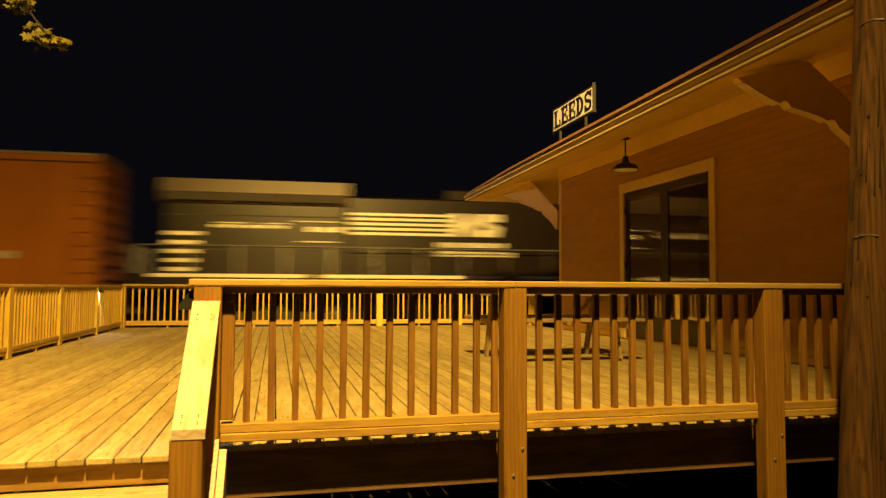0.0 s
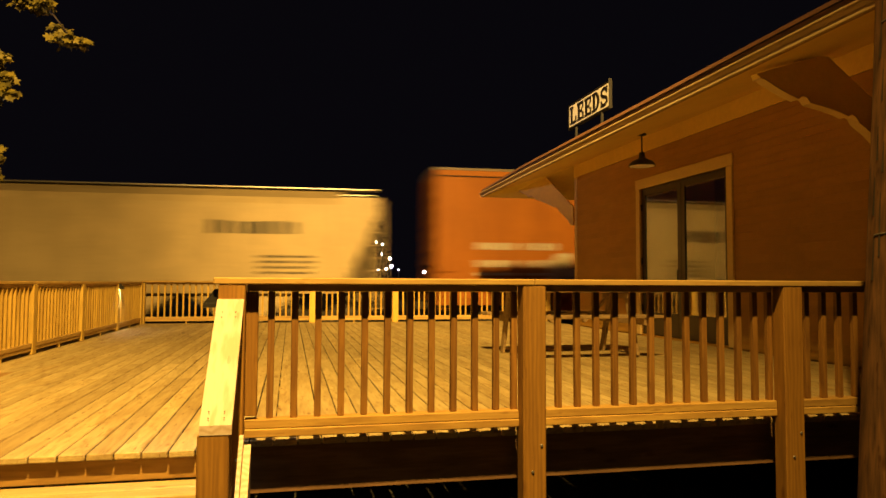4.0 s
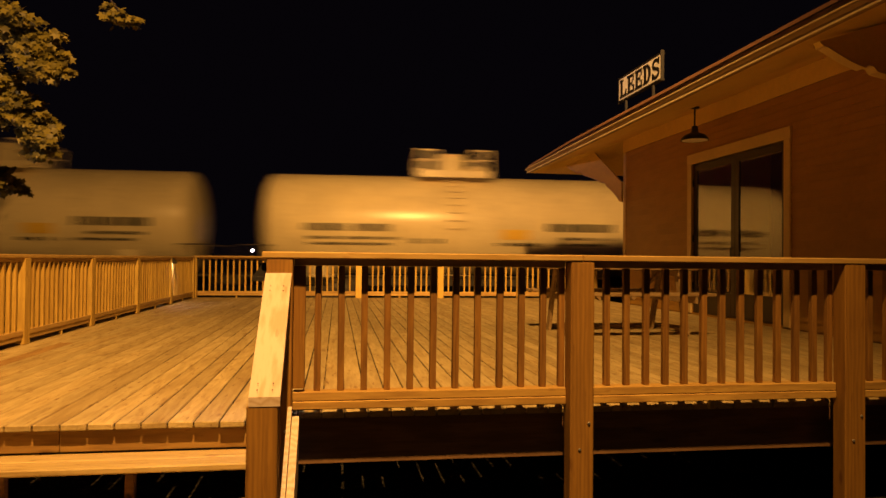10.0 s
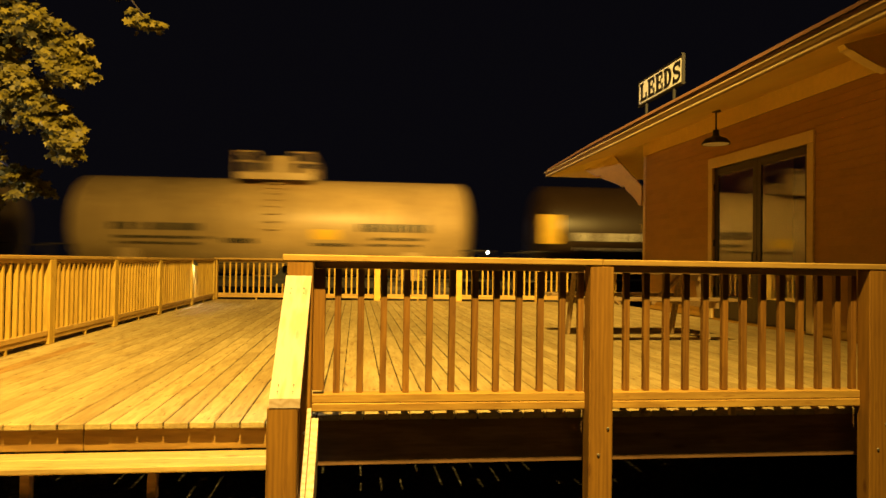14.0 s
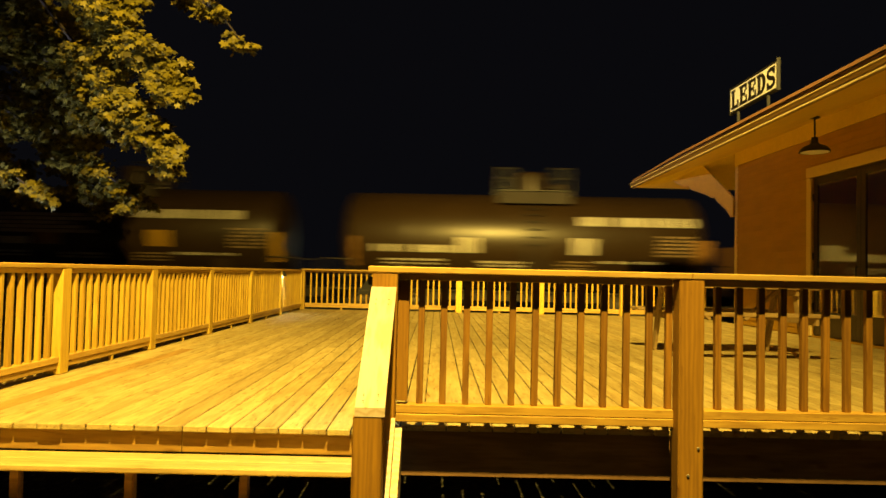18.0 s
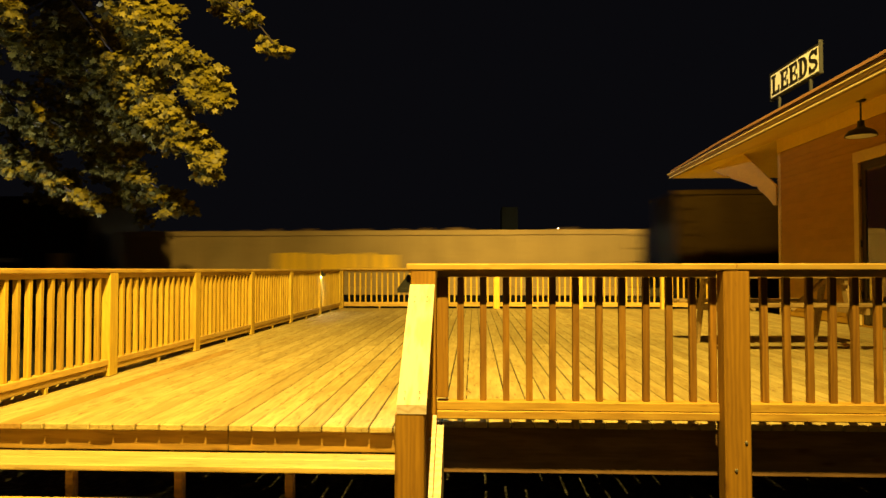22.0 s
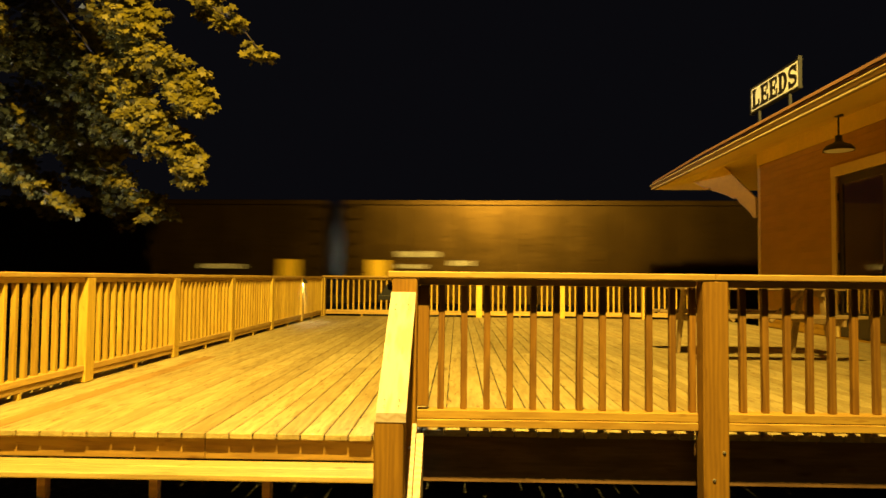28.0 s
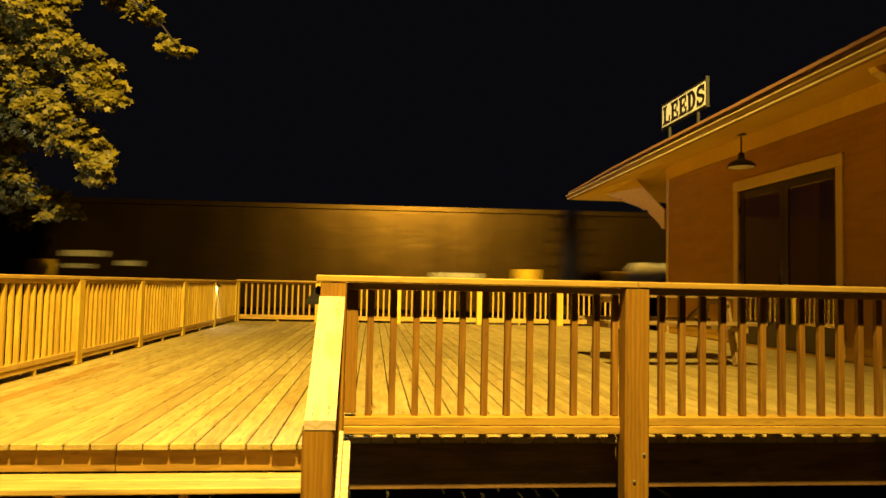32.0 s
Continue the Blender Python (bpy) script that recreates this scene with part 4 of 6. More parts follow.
def bars(parent, material, x0, x1, z, n, h, y, seed=0, name="lettering", lean=0.0):
    """Writing too blurred to read: a row of plain blocks."""
    r = random.Random(seed)
    x = x0
    step = (x1 - x0) / n
    for i in range(n):
        w = step * r.uniform(0.55, 0.85)
        part(name, Geo().box(x, y - 0.004, z, x + w, y + 0.004, z + h * r.uniform(0.85, 1.0)), material, parent)
        x += step


M_TAGY = paint("yellow_spray_paint", (0.75, 0.62, 0.03), 0.5, 0.35)
M_MARKA = paint("dulled_amber_reflector", (0.50, 0.29, 0.03), 0.45, 0.4)
M_TAGO = paint("olive_cream_spray_paint", (0.62, 0.47, 0.16), 0.5, 0.35)
M_TAGP = paint("chalky_pink_spray_paint", (0.72, 0.52, 0.36), 0.55, 0.35)
M_MARKP = paint("dark_purple_mark", (0.09, 0.02, 0.035), 0.5, 0.25)
M_TAGW = paint("pale_spray_paint", (0.56, 0.46, 0.3), 0.5, 0.35)


def tag_patch(parent, material, x0, x1, z0, z1, y, seed, edge=M_MARKK):
    """Spray-painted letters: fat uneven shapes with dark outlines, counters and thin pale strokes."""
    r = random.Random(seed)
    n = max(4, int((x1 - x0) / 0.72))
    pitch = (x1 - x0) / n

    def blob(cx, cz, w, h, y0, y1, m, name, lean=0.0):
        out = []
        wob = [r.uniform(0.8, 1.12) for _ in range(6)]
        for k in range(18):
            a = 2 * math.pi * k / 18
            q = wob[(k // 3) % 6] * (1 - (k % 3) / 3) + wob[(k // 3 + 1) % 6] * (k % 3) / 3
            c, s = math.cos(a) * q, math.sin(a) * q
            dz = h * math.copysign(abs(s) ** 0.75, s)
            out.append((cx + w * math.copysign(abs(c) ** 0.75, c) + lean * dz, cz + dz))
        part(name, Geo().prism(out, "y", y0, y1), m, parent)

    for i in range(n):
        cx = x0 + pitch * (i + 0.5)
        w, h = pitch * r.uniform(0.4, 0.62), (z1 - z0) * r.uniform(0.3, 0.56)
        zc = z0 + h * r.uniform(0.85, 1.1) + r.uniform(0, 0.12)
        d = 0.0008 * (i % 3)
        lean = r.uniform(-0.5, 0.5)
        blob(cx, zc, w * 1.08, h * 1.07, y - 0.003 - d, y + 0.001, edge if r.random() < 0.6 else M_MARKW, "spray_outline", lean)
        blob(cx, zc, w * 0.9, h * 0.9, y - 0.007 - d, y - 0.0055, material if r.random() < 0.8 else M_MARKW, "spray_paint", lean)
        for _ in range(2):
            blob(cx + r.uniform(-0.5, 0.5) * w, zc + r.uniform(-0.6, 0.6) * h, w * r.uniform(0.1, 0.3), h * r.uniform(0.1, 0.25), y - 0.011 - d, y - 0.0095, r.choice((edge, M_MARKW)), "spray_stroke", lean)


SIDE = -1.5


def boxcar(label, material, length, top, door_w, door_mat, seed, ribs=True, door_ribs=4, marks=True, door_x=0.0, seams=()):
    car = thing("boxcar", label, "freight car", group="train cars")
    half = length / 2
    z0 = 1.02
    part("body", Geo().box(-half, SIDE + 0.05, z0, half, 1.45, top - 0.12, 0.02), material, car)
    part("roof", Geo().prism([(SIDE + 0.0, top - 0.13), (SIDE - 0.02, top - 0.06), (-0.5, top + 0.0), (0.5, top + 0.0), (1.47, top - 0.06), (1.45, top - 0.13)], "x", -half - 0.02, half + 0.02), M_ROOF, car)
    part("side_sill", Geo().box(-half, SIDE + 0.0, z0 - 0.12, half, SIDE + 0.06, z0 + 0.12, 0.01).box(-half + 3.6, SIDE + 0.02, z0 - 0.38, half - 3.6, SIDE + 0.05, z0 - 0.11, 0.01), material, car)
    part("top_chord", Geo().box(-half, SIDE + 0.0, top - 0.3, half, SIDE + 0.06, top - 0.135, 0.01), material, car)
    if ribs:
        rib = Geo().box(-0.05, SIDE + 0.015, z0 + 0.125, 0.05, SIDE + 0.052, top - 0.305, 0.008).mesh("side_post", material)
        n = 9
        for s in (-1, 1):
            for i in range(n):
                x = s * (door_w / 2 + 0.18 + (half - door_w / 2 - 0.25) * i / (n - 1))
                part("side_post", rib, None, car, at=(x, 0, 0))
    for a, b in ((door_x - door_w / 2, door_x - 0.006), (door_x + 0.006, door_x + door_w / 2)):
        d = part("door", Geo().box(a, SIDE - 0.02, z0 + 0.13, b, SIDE + 0.049, top - 0.31, 0.012), door_mat, car)
        for k in range(1, door_ribs + 1):
            z = z0 + 0.15 + (top - z0 - 0.5) * k / (door_ribs + 1)
            part("door_rib", Geo().box(a + 0.04, SIDE - 0.055, z, b - 0.04, SIDE - 0.021, z + 0.07, 0.02 if door_ribs > 5 else 0.006), door_mat, d)
        for xx in (a + 0.25 * (b - a), a + 0.75 * (b - a)):
            part("lock_rod", Geo().tube((xx, SIDE - 0.06, z0 + 0.2), (xx, SIDE - 0.06, top - 0.4), 0.02, 6), M_TRUCK, d)
    if door_ribs < 6:
        for z in seams or [z0 + 0.15 + (top - z0 - 0.5) * k / 5 for k in (1, 2, 3, 4)]:
            part("door_seam", Geo().box(door_x - door_w / 2 + 0.03, SIDE - 0.058, z - 0.028, door_x + door_w / 2 - 0.03, SIDE - 0.021, z - 0.002), M_TRUCK, car)
    # dark strip drawn in for the shade below the roof edge
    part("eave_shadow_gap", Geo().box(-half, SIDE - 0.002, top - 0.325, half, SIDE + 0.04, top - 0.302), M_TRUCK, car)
    ladder("ladder", car, half - 0.3, SIDE - 0.03, 0.7, top - 0.5, material=material)
    ladder("ladder", car, -half + 0.3, SIDE - 0.03, 0.7, 2.2, material=material)
    for s in (-1, 1):
        g = Geo()
        for k in range(9):
            g.box(s * half - 0.03, -1.4, 1.3 + k * 0.42, s * half + 0.05, 1.4, 1.42 + k * 0.42, 0.01)
        part("end_rib", g, material, car)
    gear(car, half, 2.3)
    y = SIDE + 0.012
    if not marks:
        return car
    for z, h in ((2.62, 0.24), (2.08, 0.24), (1.82, 0.1)):
        bars(car, M_MARKW, -half + 1.3, -half + 2.55, z, 4, h, y, seed + 1)
        bars(car, M_MARKW, -half + 2.8, -half + 3.95, z, 4, h, y, seed + 2)
    yd = SIDE - 0.024
    for k in range(3):
        bars(car, M_MARKW, 0.75 + 0.05 * k, 2.1 - 0.1 * k, 4.72 - 0.13 * k, 7, 0.07, yd, seed + 4 + k)
        bars(car, M_MARKW, -0.9 + 0.4 * k, 0.2 + 0.6 * k, 2.55 - 0.2 * k, 6, 0.09, yd, seed + 9 + k)
    bars(car, M_MARKW, 1.2, 1.8, 3.3, 3, 0.16, yd, seed + 15)
    bars(car, M_MARKW, 1.5, 2.3, 2.8, 5, 0.1, yd, seed + 16)
    bars(car, M_MARKW, half - 3.4, half - 2.0, 2.3, 5, 0.22, y, seed + 17)
    return car


def tank_car(label, material, length, radius, cz, dome_x, seed, marks, rail_mat):
    car = thing("tank_car", label, "tank car", group="train cars")
    half = length / 2
    prof = []
    for i in range(9):
        a = math.pi / 2 * i / 8
        prof.append((radius * math.sin(a), -half + 0.42 * (1 - math.cos(a))))
    prof += [(r, -h) for r, h in reversed(prof)]
    prof[0], prof[-1] = (0.0, -half), (0.0, half)
    part("shell", Geo().lathe(prof, "x", 48, (0, 0, cz)), material, car, smooth=True)
    for x in (-half * 0.33, half * 0.33, half * 0.62, -half * 0.62):
        part("weld_band", Geo().lathe([(radius - 0.02, x - 0.03), (radius + 0.008, x - 0.025), (radius + 0.008, x + 0.025), (radius - 0.02, x + 0.03)], "x", 48, (0, 0, cz)), material, car, smooth=True)
    part("centre_sill", Geo().box(-half - 0.5, -0.3, 0.72, half + 0.5, 0.3, 1.05, 0.02), M_TRUCK, car)
    for s in (-1, 1):
        part("saddle", Geo().prism([(-1.25, 1.0), (-1.3, cz - 0.7), (-0.9, cz - radius + 0.3), (0.9, cz - radius + 0.3), (1.3, cz - 0.7), (1.25, 1.0)], "x", s * (half - 1.9) - 0.25, s * (half - 1.9) + 0.25), material, car)
        part("end_platform", Geo().box(s * half - 0.55, -1.4, 1.0, s * half + 0.55, 1.4, 1.06, 0.01), M_TRUCK, car)
        g = Geo()
        for yy in (-1.38, 1.38):
            for xx in (s * half - 0.4, s * half + 0.45):
                g.tube((xx, yy, 1.05), (xx, yy, 1.95), 0.02, 6)
            g.tube((s * half - 0.4, yy, 1.95), (s * half + 0.45, yy, 1.95), 0.02, 6)
        part("end_handrail", g, M_TRUCK, car)
    part("side_handrail", Geo().tube((-half, SIDE + 0.05, 1.45), (half, SIDE + 0.05, 1.45), 0.02, 6), M_TRUCK, car)
    # dome, platform and its railing
    top = cz + radius
    low = 0.36 if rail_mat is M_IRON else 0.12
    part("manway", Geo().lathe([(0.46, top - 0.15), (0.46, top + 0.6), (0.4, top + 0.72), (0.0, top + 0.75)], "z", 20, (dome_x, 0, 0)), material, car, smooth=True)
    part("valve_housing", Geo().lathe([(0.3, top - 0.1), (0.3, top + 0.3), (0.26, top + 0.36), (0.0, top + 0.38)], "z", 16, (dome_x + 0.85, 0, 0)), material, car, smooth=True)
    for s in (-1, 1):
        part("top_platform", Geo().box(dome_x - 1.12, s * 0.82 - 0.34, top + 0.02, dome_x + 1.12, s * 0.82 + 0.34, top + 0.06, 0.005), rail_mat, car)
        part("platform_skirt", Geo().box(dome_x - 1.12, s * 1.17 - 0.012, top - low, dome_x + 1.12, s * 1.17 + 0.012, top + 0.14 - 0.4 * low, 0.004), rail_mat if low < 0.2 else M_TRUCK, car)
        for xx in (-1.1, -0.82, -0.55, 0.55, 0.82, 1.1):
            part("railing_post", Geo().tube((dome_x + xx, s * 1.14, top - 0.1), (dome_x + xx, s * 1.14, top + 0.72), 0.026, 6), rail_mat, car)
        for zz in (top + 0.42, top + 0.72):
            for e in (-1, 1):
                part("top_railing", Geo().tube((dome_x + e * 1.1, s * 1.14, zz), (dome_x + e * 0.55, s * 1.14, zz), 0.026, 6), rail_mat, car)
    for xx in (-1.1, 1.1):
        part("top_railing", Geo().tube((dome_x + xx, -1.14, top + 0.72), (dome_x + xx, 1.14, top + 0.72), 0.026, 6), rail_mat, car)
    pts = [(-(radius + 0.09), 1.1)]
    for k in range(10):
        a = radians(-5 + k * 8.5)
        pts.append((-(radius + 0.09) * math.cos(a), cz + (radius + 0.09) * math.sin(a)))
    sides = []
    for s in (-0.22, 0.22):
        v, f = [], []
        for y0, z0 in pts:
            v += [(dome_x + s + dx, y0, z0 + dz) for dx, dz in ((-0.018, -0.012), (0.018, -0.012), (0.018, 0.012), (-0.018, 0.012))]
        for k in range(len(pts) - 1):
            f += [(k * 4 + q, k * 4 + (q + 1) % 4, k * 4 + 4 + (q + 1) % 4, k * 4 + 4 + q) for q in range(4)]
        sides.append(part("stile" if sides else "ladder", Geo().add(v, f), rail_mat, sides[0] if sides else car))
    for y0, z0 in pts:
        part("rung", Geo().tube((dome_x - 0.22, y0, z0), (dome_x + 0.22, y0, z0), 0.015, 6), rail_mat, sides[0])
    gear(car, half + 0.3, 1.9)
    # curved lettering panels lie on the shell
    def panel(x0, x1, z0, z1, material, name="lettering"):
        k = 4
        v, f = [], []
        for i in range(k + 1):
            z = z0 + (z1 - z0) * i / k
            yy = -math.sqrt(max(0.01, radius ** 2 - (z - cz) ** 2)) - 0.012
            v += [(x0, yy, z), (x1, yy, z), (x0, yy + 0.02, z), (x1, yy + 0.02, z)]
        for i in range(k):
            a = i * 4
            f += [(a, a + 1, a + 5, a + 4), (a + 2, a + 6, a + 7, a + 3), (a, a + 4, a + 6, a + 2), (a + 1, a + 3, a + 7, a + 5)]
        f += [(0, 2, 3, 1), (4 * k, 4 * k + 1, 4 * k + 3, 4 * k + 2)]
        part(name, Geo().add(v, f), material, car)

    r = random.Random(seed)
    for kind, x0, x1, z0, z1, m in marks:
        if kind == "panel":
            panel(x0, x1, z0, z1, m, "reflector" if m is M_MARKY else "placard")
        else:
            n = max(3, int((x1 - x0) / max(0.14, (z1 - z0) * 0.8)))
            step = (x1 - x0) / n
            for i in range(n):
                if r.random() < 0.9:
                    panel(x0 + i * step, x0 + (i + r.uniform(0.6, 0.85)) * step, z0, z1, m)
    return car


def open_car(name, label, material, length, top, seed, ribs=12, load=0.0, marks="coal"):
    """A coal hopper or gondola with open top."""
    car = thing(name, label, "freight car", group="train cars")
    half = length / 2
    z0 = 0.95
    y0 = SIDE + 0.06
    g = Geo()
    g.box(-half, y0, z0, half, y0 + 0.05, top, 0.006).box(-half, 1.39, z0, half, 1.44, top, 0.006)
    g.box(-half, y0 + 0.051, z0, -half + 0.05, 1.389, top, 0.006).box(half - 0.05, y0 + 0.051, z0, half, 1.389, top, 0.006)
    g.box(-half + 0.051, y0 + 0.051, z0, half - 0.051, 1.389, z0 + 0.1)
    part("body", g, material, car)
    part("top_chord", Geo().box(-half - 0.02, y0 - 0.05, top - 0.14, half + 0.02, y0 + 0.06, top + 0.02, 0.015).box(-half - 0.02, 1.38, top - 0.14, half + 0.02, 1.49, top + 0.02, 0.015), material, car)
    part("side_sill", Geo().box(-half, y0 - 0.04, z0 - 0.15, half, y0 - 0.001, z0 + 0.1, 0.01), material, car)
    rib = Geo().prism([(-0.05, y0 - 0.001), (-0.035, y0 - 0.05), (0.035, y0 - 0.05), (0.05, y0 - 0.001)], "z", z0 + 0.102, top - 0.142).mesh("side_stake", material)
    for i in range(ribs):
        part("side_stake", rib, None, car, at=(-half + 0.35 + (length - 0.7) * i / (ribs - 1), 0, 0))
    step = (length - 0.7) / (ribs - 1)
    arc = [(-step / 2 + 0.1 + (step - 0.2) * q / 8, y0 - 0.002 - 0.003 * math.sin(math.pi * q / 8)) for q in range(9)]
    arc += [(step / 2 - 0.1, y0 - 0.001), (-step / 2 + 0.1, y0 - 0.001)]
    panel = Geo().prism(arc, "z", z0 + 0.103, top - 0.145).mesh("side_panel", material, True)
    for i in range(ribs - 1):
        part("side_panel", panel, None, car, at=(-half + 0.35 + step * (i + 0.5), 0, 0))
    if load:
        r = random.Random(seed)
        n, m = 40, 6
        v = [(-half + 0.06 + (length - 0.12) * i / n, y0 + 0.06 + (1.32 - y0) * j / m, top - 0.25 + load * r.uniform(0.3, 1.0) * (1 if 0 < j < m else 0.2)) for i in range(n + 1) for j in range(m + 1)]
        f = [(i * (m + 1) + j, i * (m + 1) + j + 1, (i + 1) * (m + 1) + j + 1, (i + 1) * (m + 1) + j) for i in range(n) for j in range(m)]
        part("load", Geo().add(v, f), M_LOAD, car)
    if name == "coal_hopper":
        for k in range(3):
            cx = (k - 1) * 3.6
            part("hopper_bay", Geo().prism([(cx - 1.5, z0 - 0.001), (cx - 0.35, 0.35), (cx + 0.35, 0.35), (cx + 1.5, z0 - 0.001)], "y", -1.2, 1.2), material, car)
    for s in (-1, 1):
        ladder("ladder", car, s * (half - 0.25), y0 - 0.09, 0.6, top - 0.1, material=M_MARKW if marks == "white" else material)
    gear(car, half, 1.9)
    y = y0 - 0.06
    if marks == "coal":
        for s in (-1, 1):
            part("reflector", Geo().box(s * (half - 1.1) - 0.3, y - 0.004, 1.5, s * (half - 1.1) + 0.3, y, 2.1), M_MARKY, car)
        bars(car, M_MARKW, -half + 1.7, -half + 2.95, 2.2, 8, 0.19, y, seed)
        bars(car, M_MARKW, -half + 1.7, -half + 2.6, 1.85, 6, 0.14, y, seed + 1)
        bars(car, M_MARKW, -half + 3.3, -half + 4.0, 1.95, 4, 0.16, y, seed + 2)
        bars(car, M_MARKW, half - 3.9, half - 2.5, 1.80, 8, 0.16, y, seed + 3)
    return car


def covered_hopper(label, length, top, seed):
    car = thing("covered_hopper", label, "freight car", group="train cars")
    half = length / 2
    out = [(-1.42, 1.25), (-1.5, 1.6), (-1.5, top - 0.55), (-1.42, top - 0.35), (-0.9, top - 0.08), (0.9, top - 0.08), (1.42, top - 0.35), (1.5, top - 0.55), (1.5, 1.6), (1.42, 1.25)]
    part("body", Geo().prism(out, "x", -half + 1.2, half - 1.2), M_HOPW, car)
    for s in (-1, 1):
        e0, e1 = s * (half - 1.205), s * (half - 0.1)
        slope = [(e0, 1.3), (e0, top - 0.3), (e1, top - 0.3), (e1, top - 0.75), (s * (half - 1.0), 1.7)]
        part("end_slope", Geo().prism(slope, "y", -1.44, 1.44), M_HOPW, car)
        for yy in (-1.4, 1.4):
            for k in range(3):
                xx = s * (half - 0.1 - 0.35 * k)
                part("end_post", Geo().tube((xx, yy, 1.05), (xx, yy, top - 0.7 - 0.1 * k), 0.03, 6), M_HOPW, car)
        part("end_platform", Geo().box(s * half - 0.9 * (s > 0), -1.4, 1.0, s * half + 0.9 * (s < 0), 1.4, 1.07, 0.01), M_TRUCK, car)
        ladder("ladder", car, s * (half - 0.2), SIDE - 0.02, 0.7, top - 0.4, material=M_HOPW)
    for k in range(3):
        cx = (k - 1) * 3.6
        part("hopper_bay", Geo().prism([(cx - 1.6, 1.249), (cx - 0.3, 0.4), (cx + 0.3, 0.4), (cx + 1.6, 1.249)], "y", -1.2, 1.2), M_HOPW, car)
    part("running_board", Geo().box(-half + 0.2, -0.95, top - 0.02, half - 0.2, -0.45, top + 0.02, 0.005).box(-half + 0.2, 0.45, top - 0.02, half - 0.2, 0.95, top + 0.02, 0.005), M_STEEL, car)
    for k in range(4):
        part("hatch", Geo().box(-half + 1.6 + k * (length - 3.2) / 4, -0.4, top - 0.08, -half + 1.45 + (k + 1) * (length - 3.2) / 4, 0.4, top + 0.05, 0.02), M_HOPW, car)
    gear(car, half, 1.9)
    y = SIDE - 0.006
    for k in range(2):
        bars(car, M_MARKK, -half + 2.4, -half + 3.5, 2.75 - 0.42 * k, 5, 0.24, y, seed + k)
    bars(car, M_MARKK, half - 5.0, half - 2.4, 3.0, 8, 0.4, y, seed + 5)
    for k in range(4):
        bars(car, M_MARKK, half - 3.6, half - 2.0, 2.3 - 0.16 * k, 9, 0.08, y, seed + 7 + k)
    return car


def striped_mark(parent, x0, z, h, y, material):
    """Five stripes running into two solid block shapes."""
    g = Geo()
    for k in range(5):
        g.box(x0, y - 0.004, z + h * k / 5, x0 + h * 2.5, y + 0.004, z + h * (k + 0.55) / 5)
    part("mark_stripes", g, material, parent)
    a = x0 + h * 2.5
    part("mark_shape", Geo().prism([(a, z), (a + 0.35 * h, z), (a + 0.75 * h, z + 0.5 * h), (a + 0.8 * h, z), (a + 1.15 * h, z), (a + 1.2 * h, z + 0.93 * h), (a + 0.85 * h, z + 0.93 * h), (a + 0.45 * h, z + 0.4 * h), (a + 0.4 * h, z + 0.93 * h), (a + 0.02 * h, z + 0.93 * h)], "y", y - 0.004, y + 0.004), material, parent)
    part("mark_shape", Geo().prism([(a + 1.25 * h, z), (a + 2.2 * h, z), (a + 2.35 * h, z + 0.35 * h), (a + 1.75 * h, z + 0.6 * h), (a + 2.4 * h, z + 0.62 * h), (a + 2.35 * h, z + 0.93 * h), (a + 1.5 * h, z + 0.93 * h), (a + 1.3 * h, z + 0.55 * h), (a + 1.85 * h, z + 0.3 * h), (a + 1.22 * h, z + 0.28 * h)], "y", y - 0.004, y + 0.004), material, parent)



def coil_car(label, length, top, hoods, seed, mark=None, skin=M_HOPW):
    car = thing("coil_car", label, "freight car", group="train cars")
    half = length / 2
    part("underframe", Geo().box(-half - 0.2, -1.45, 0.85, half + 0.2, 1.45, 1.2, 0.02), M_TRUCK, car)
    w = length / hoods
    for k in range(hoods):
        a, b = -half + k * w + 0.03, -half + (k + 1) * w - 0.03
        hood = part("hood", Geo().prism([(-1.5, 1.2), (-1.5, top - 0.16), (-1.36, top), (1.36, top), (1.5, top - 0.16), (1.5, 1.2)], "x", a, b), skin, car, "white steel coil hood")
        if hoods > 1:
            part("hood_seam", Geo().box(a, -1.525, top - 1.05, b, -1.501, top - 1.0, 0.004), M_TRUCK, hood)
        part("lifting_bracket", Geo().prism([((a + b) / 2 - 0.75, top - 0.001), ((a + b) / 2 - 0.55, top + 0.18), ((a + b) / 2 - 0.5, top + 0.48), ((a + b) / 2 + 0.5, top + 0.48), ((a + b) / 2 + 0.55, top + 0.18), ((a + b) / 2 + 0.75, top - 0.001)], "y", -0.5, 0.5), skin, hood)
        for xx in (a + w * 0.14, b - w * 0.14):
            part("corner_bracket", Geo().box(xx - 0.25, -1.2, top + 0.001, xx + 0.25, -0.9, top + 0.3, 0.02).box(xx - 0.25, 0.9, top + 0.001, xx + 0.25, 1.2, top + 0.3, 0.02), M_STEEL, hood)
        mx, mz, mh = mark or ((a + b) / 2 - 1.5 + half, top - 0.72, 0.5)
        striped_mark(hood, mx - half, mz, mh, -1.508, M_MARKK)
        if mark and mh > 0.3:
            bars(hood, M_MARKK, mx - half + 2.6, mx - half + 4.6, mz + 0.3, 9, 0.22, -1.508, seed + 9)
            bars(hood, M_MARKK, mx - half + 2.7, mx - half + 4.9, mz, 9, 0.22, -1.508, seed + 8)
            bars(hood, M_MARKK, mx - half + 6.3, mx - half + 7.8, mz - 0.1, 6, 0.26, -1.508, seed + 7)
        bars(hood, M_MARKK, a + 0.4, a + 1.3, 1.35, 6, 0.14, -1.508, seed + k)
        bars(hood, M_MARKW, b - 2.2, b - 0.8, 1.3, 6, 0.2, -1.508, seed + k + 3)
    gear(car, half, 1.9)
    return car


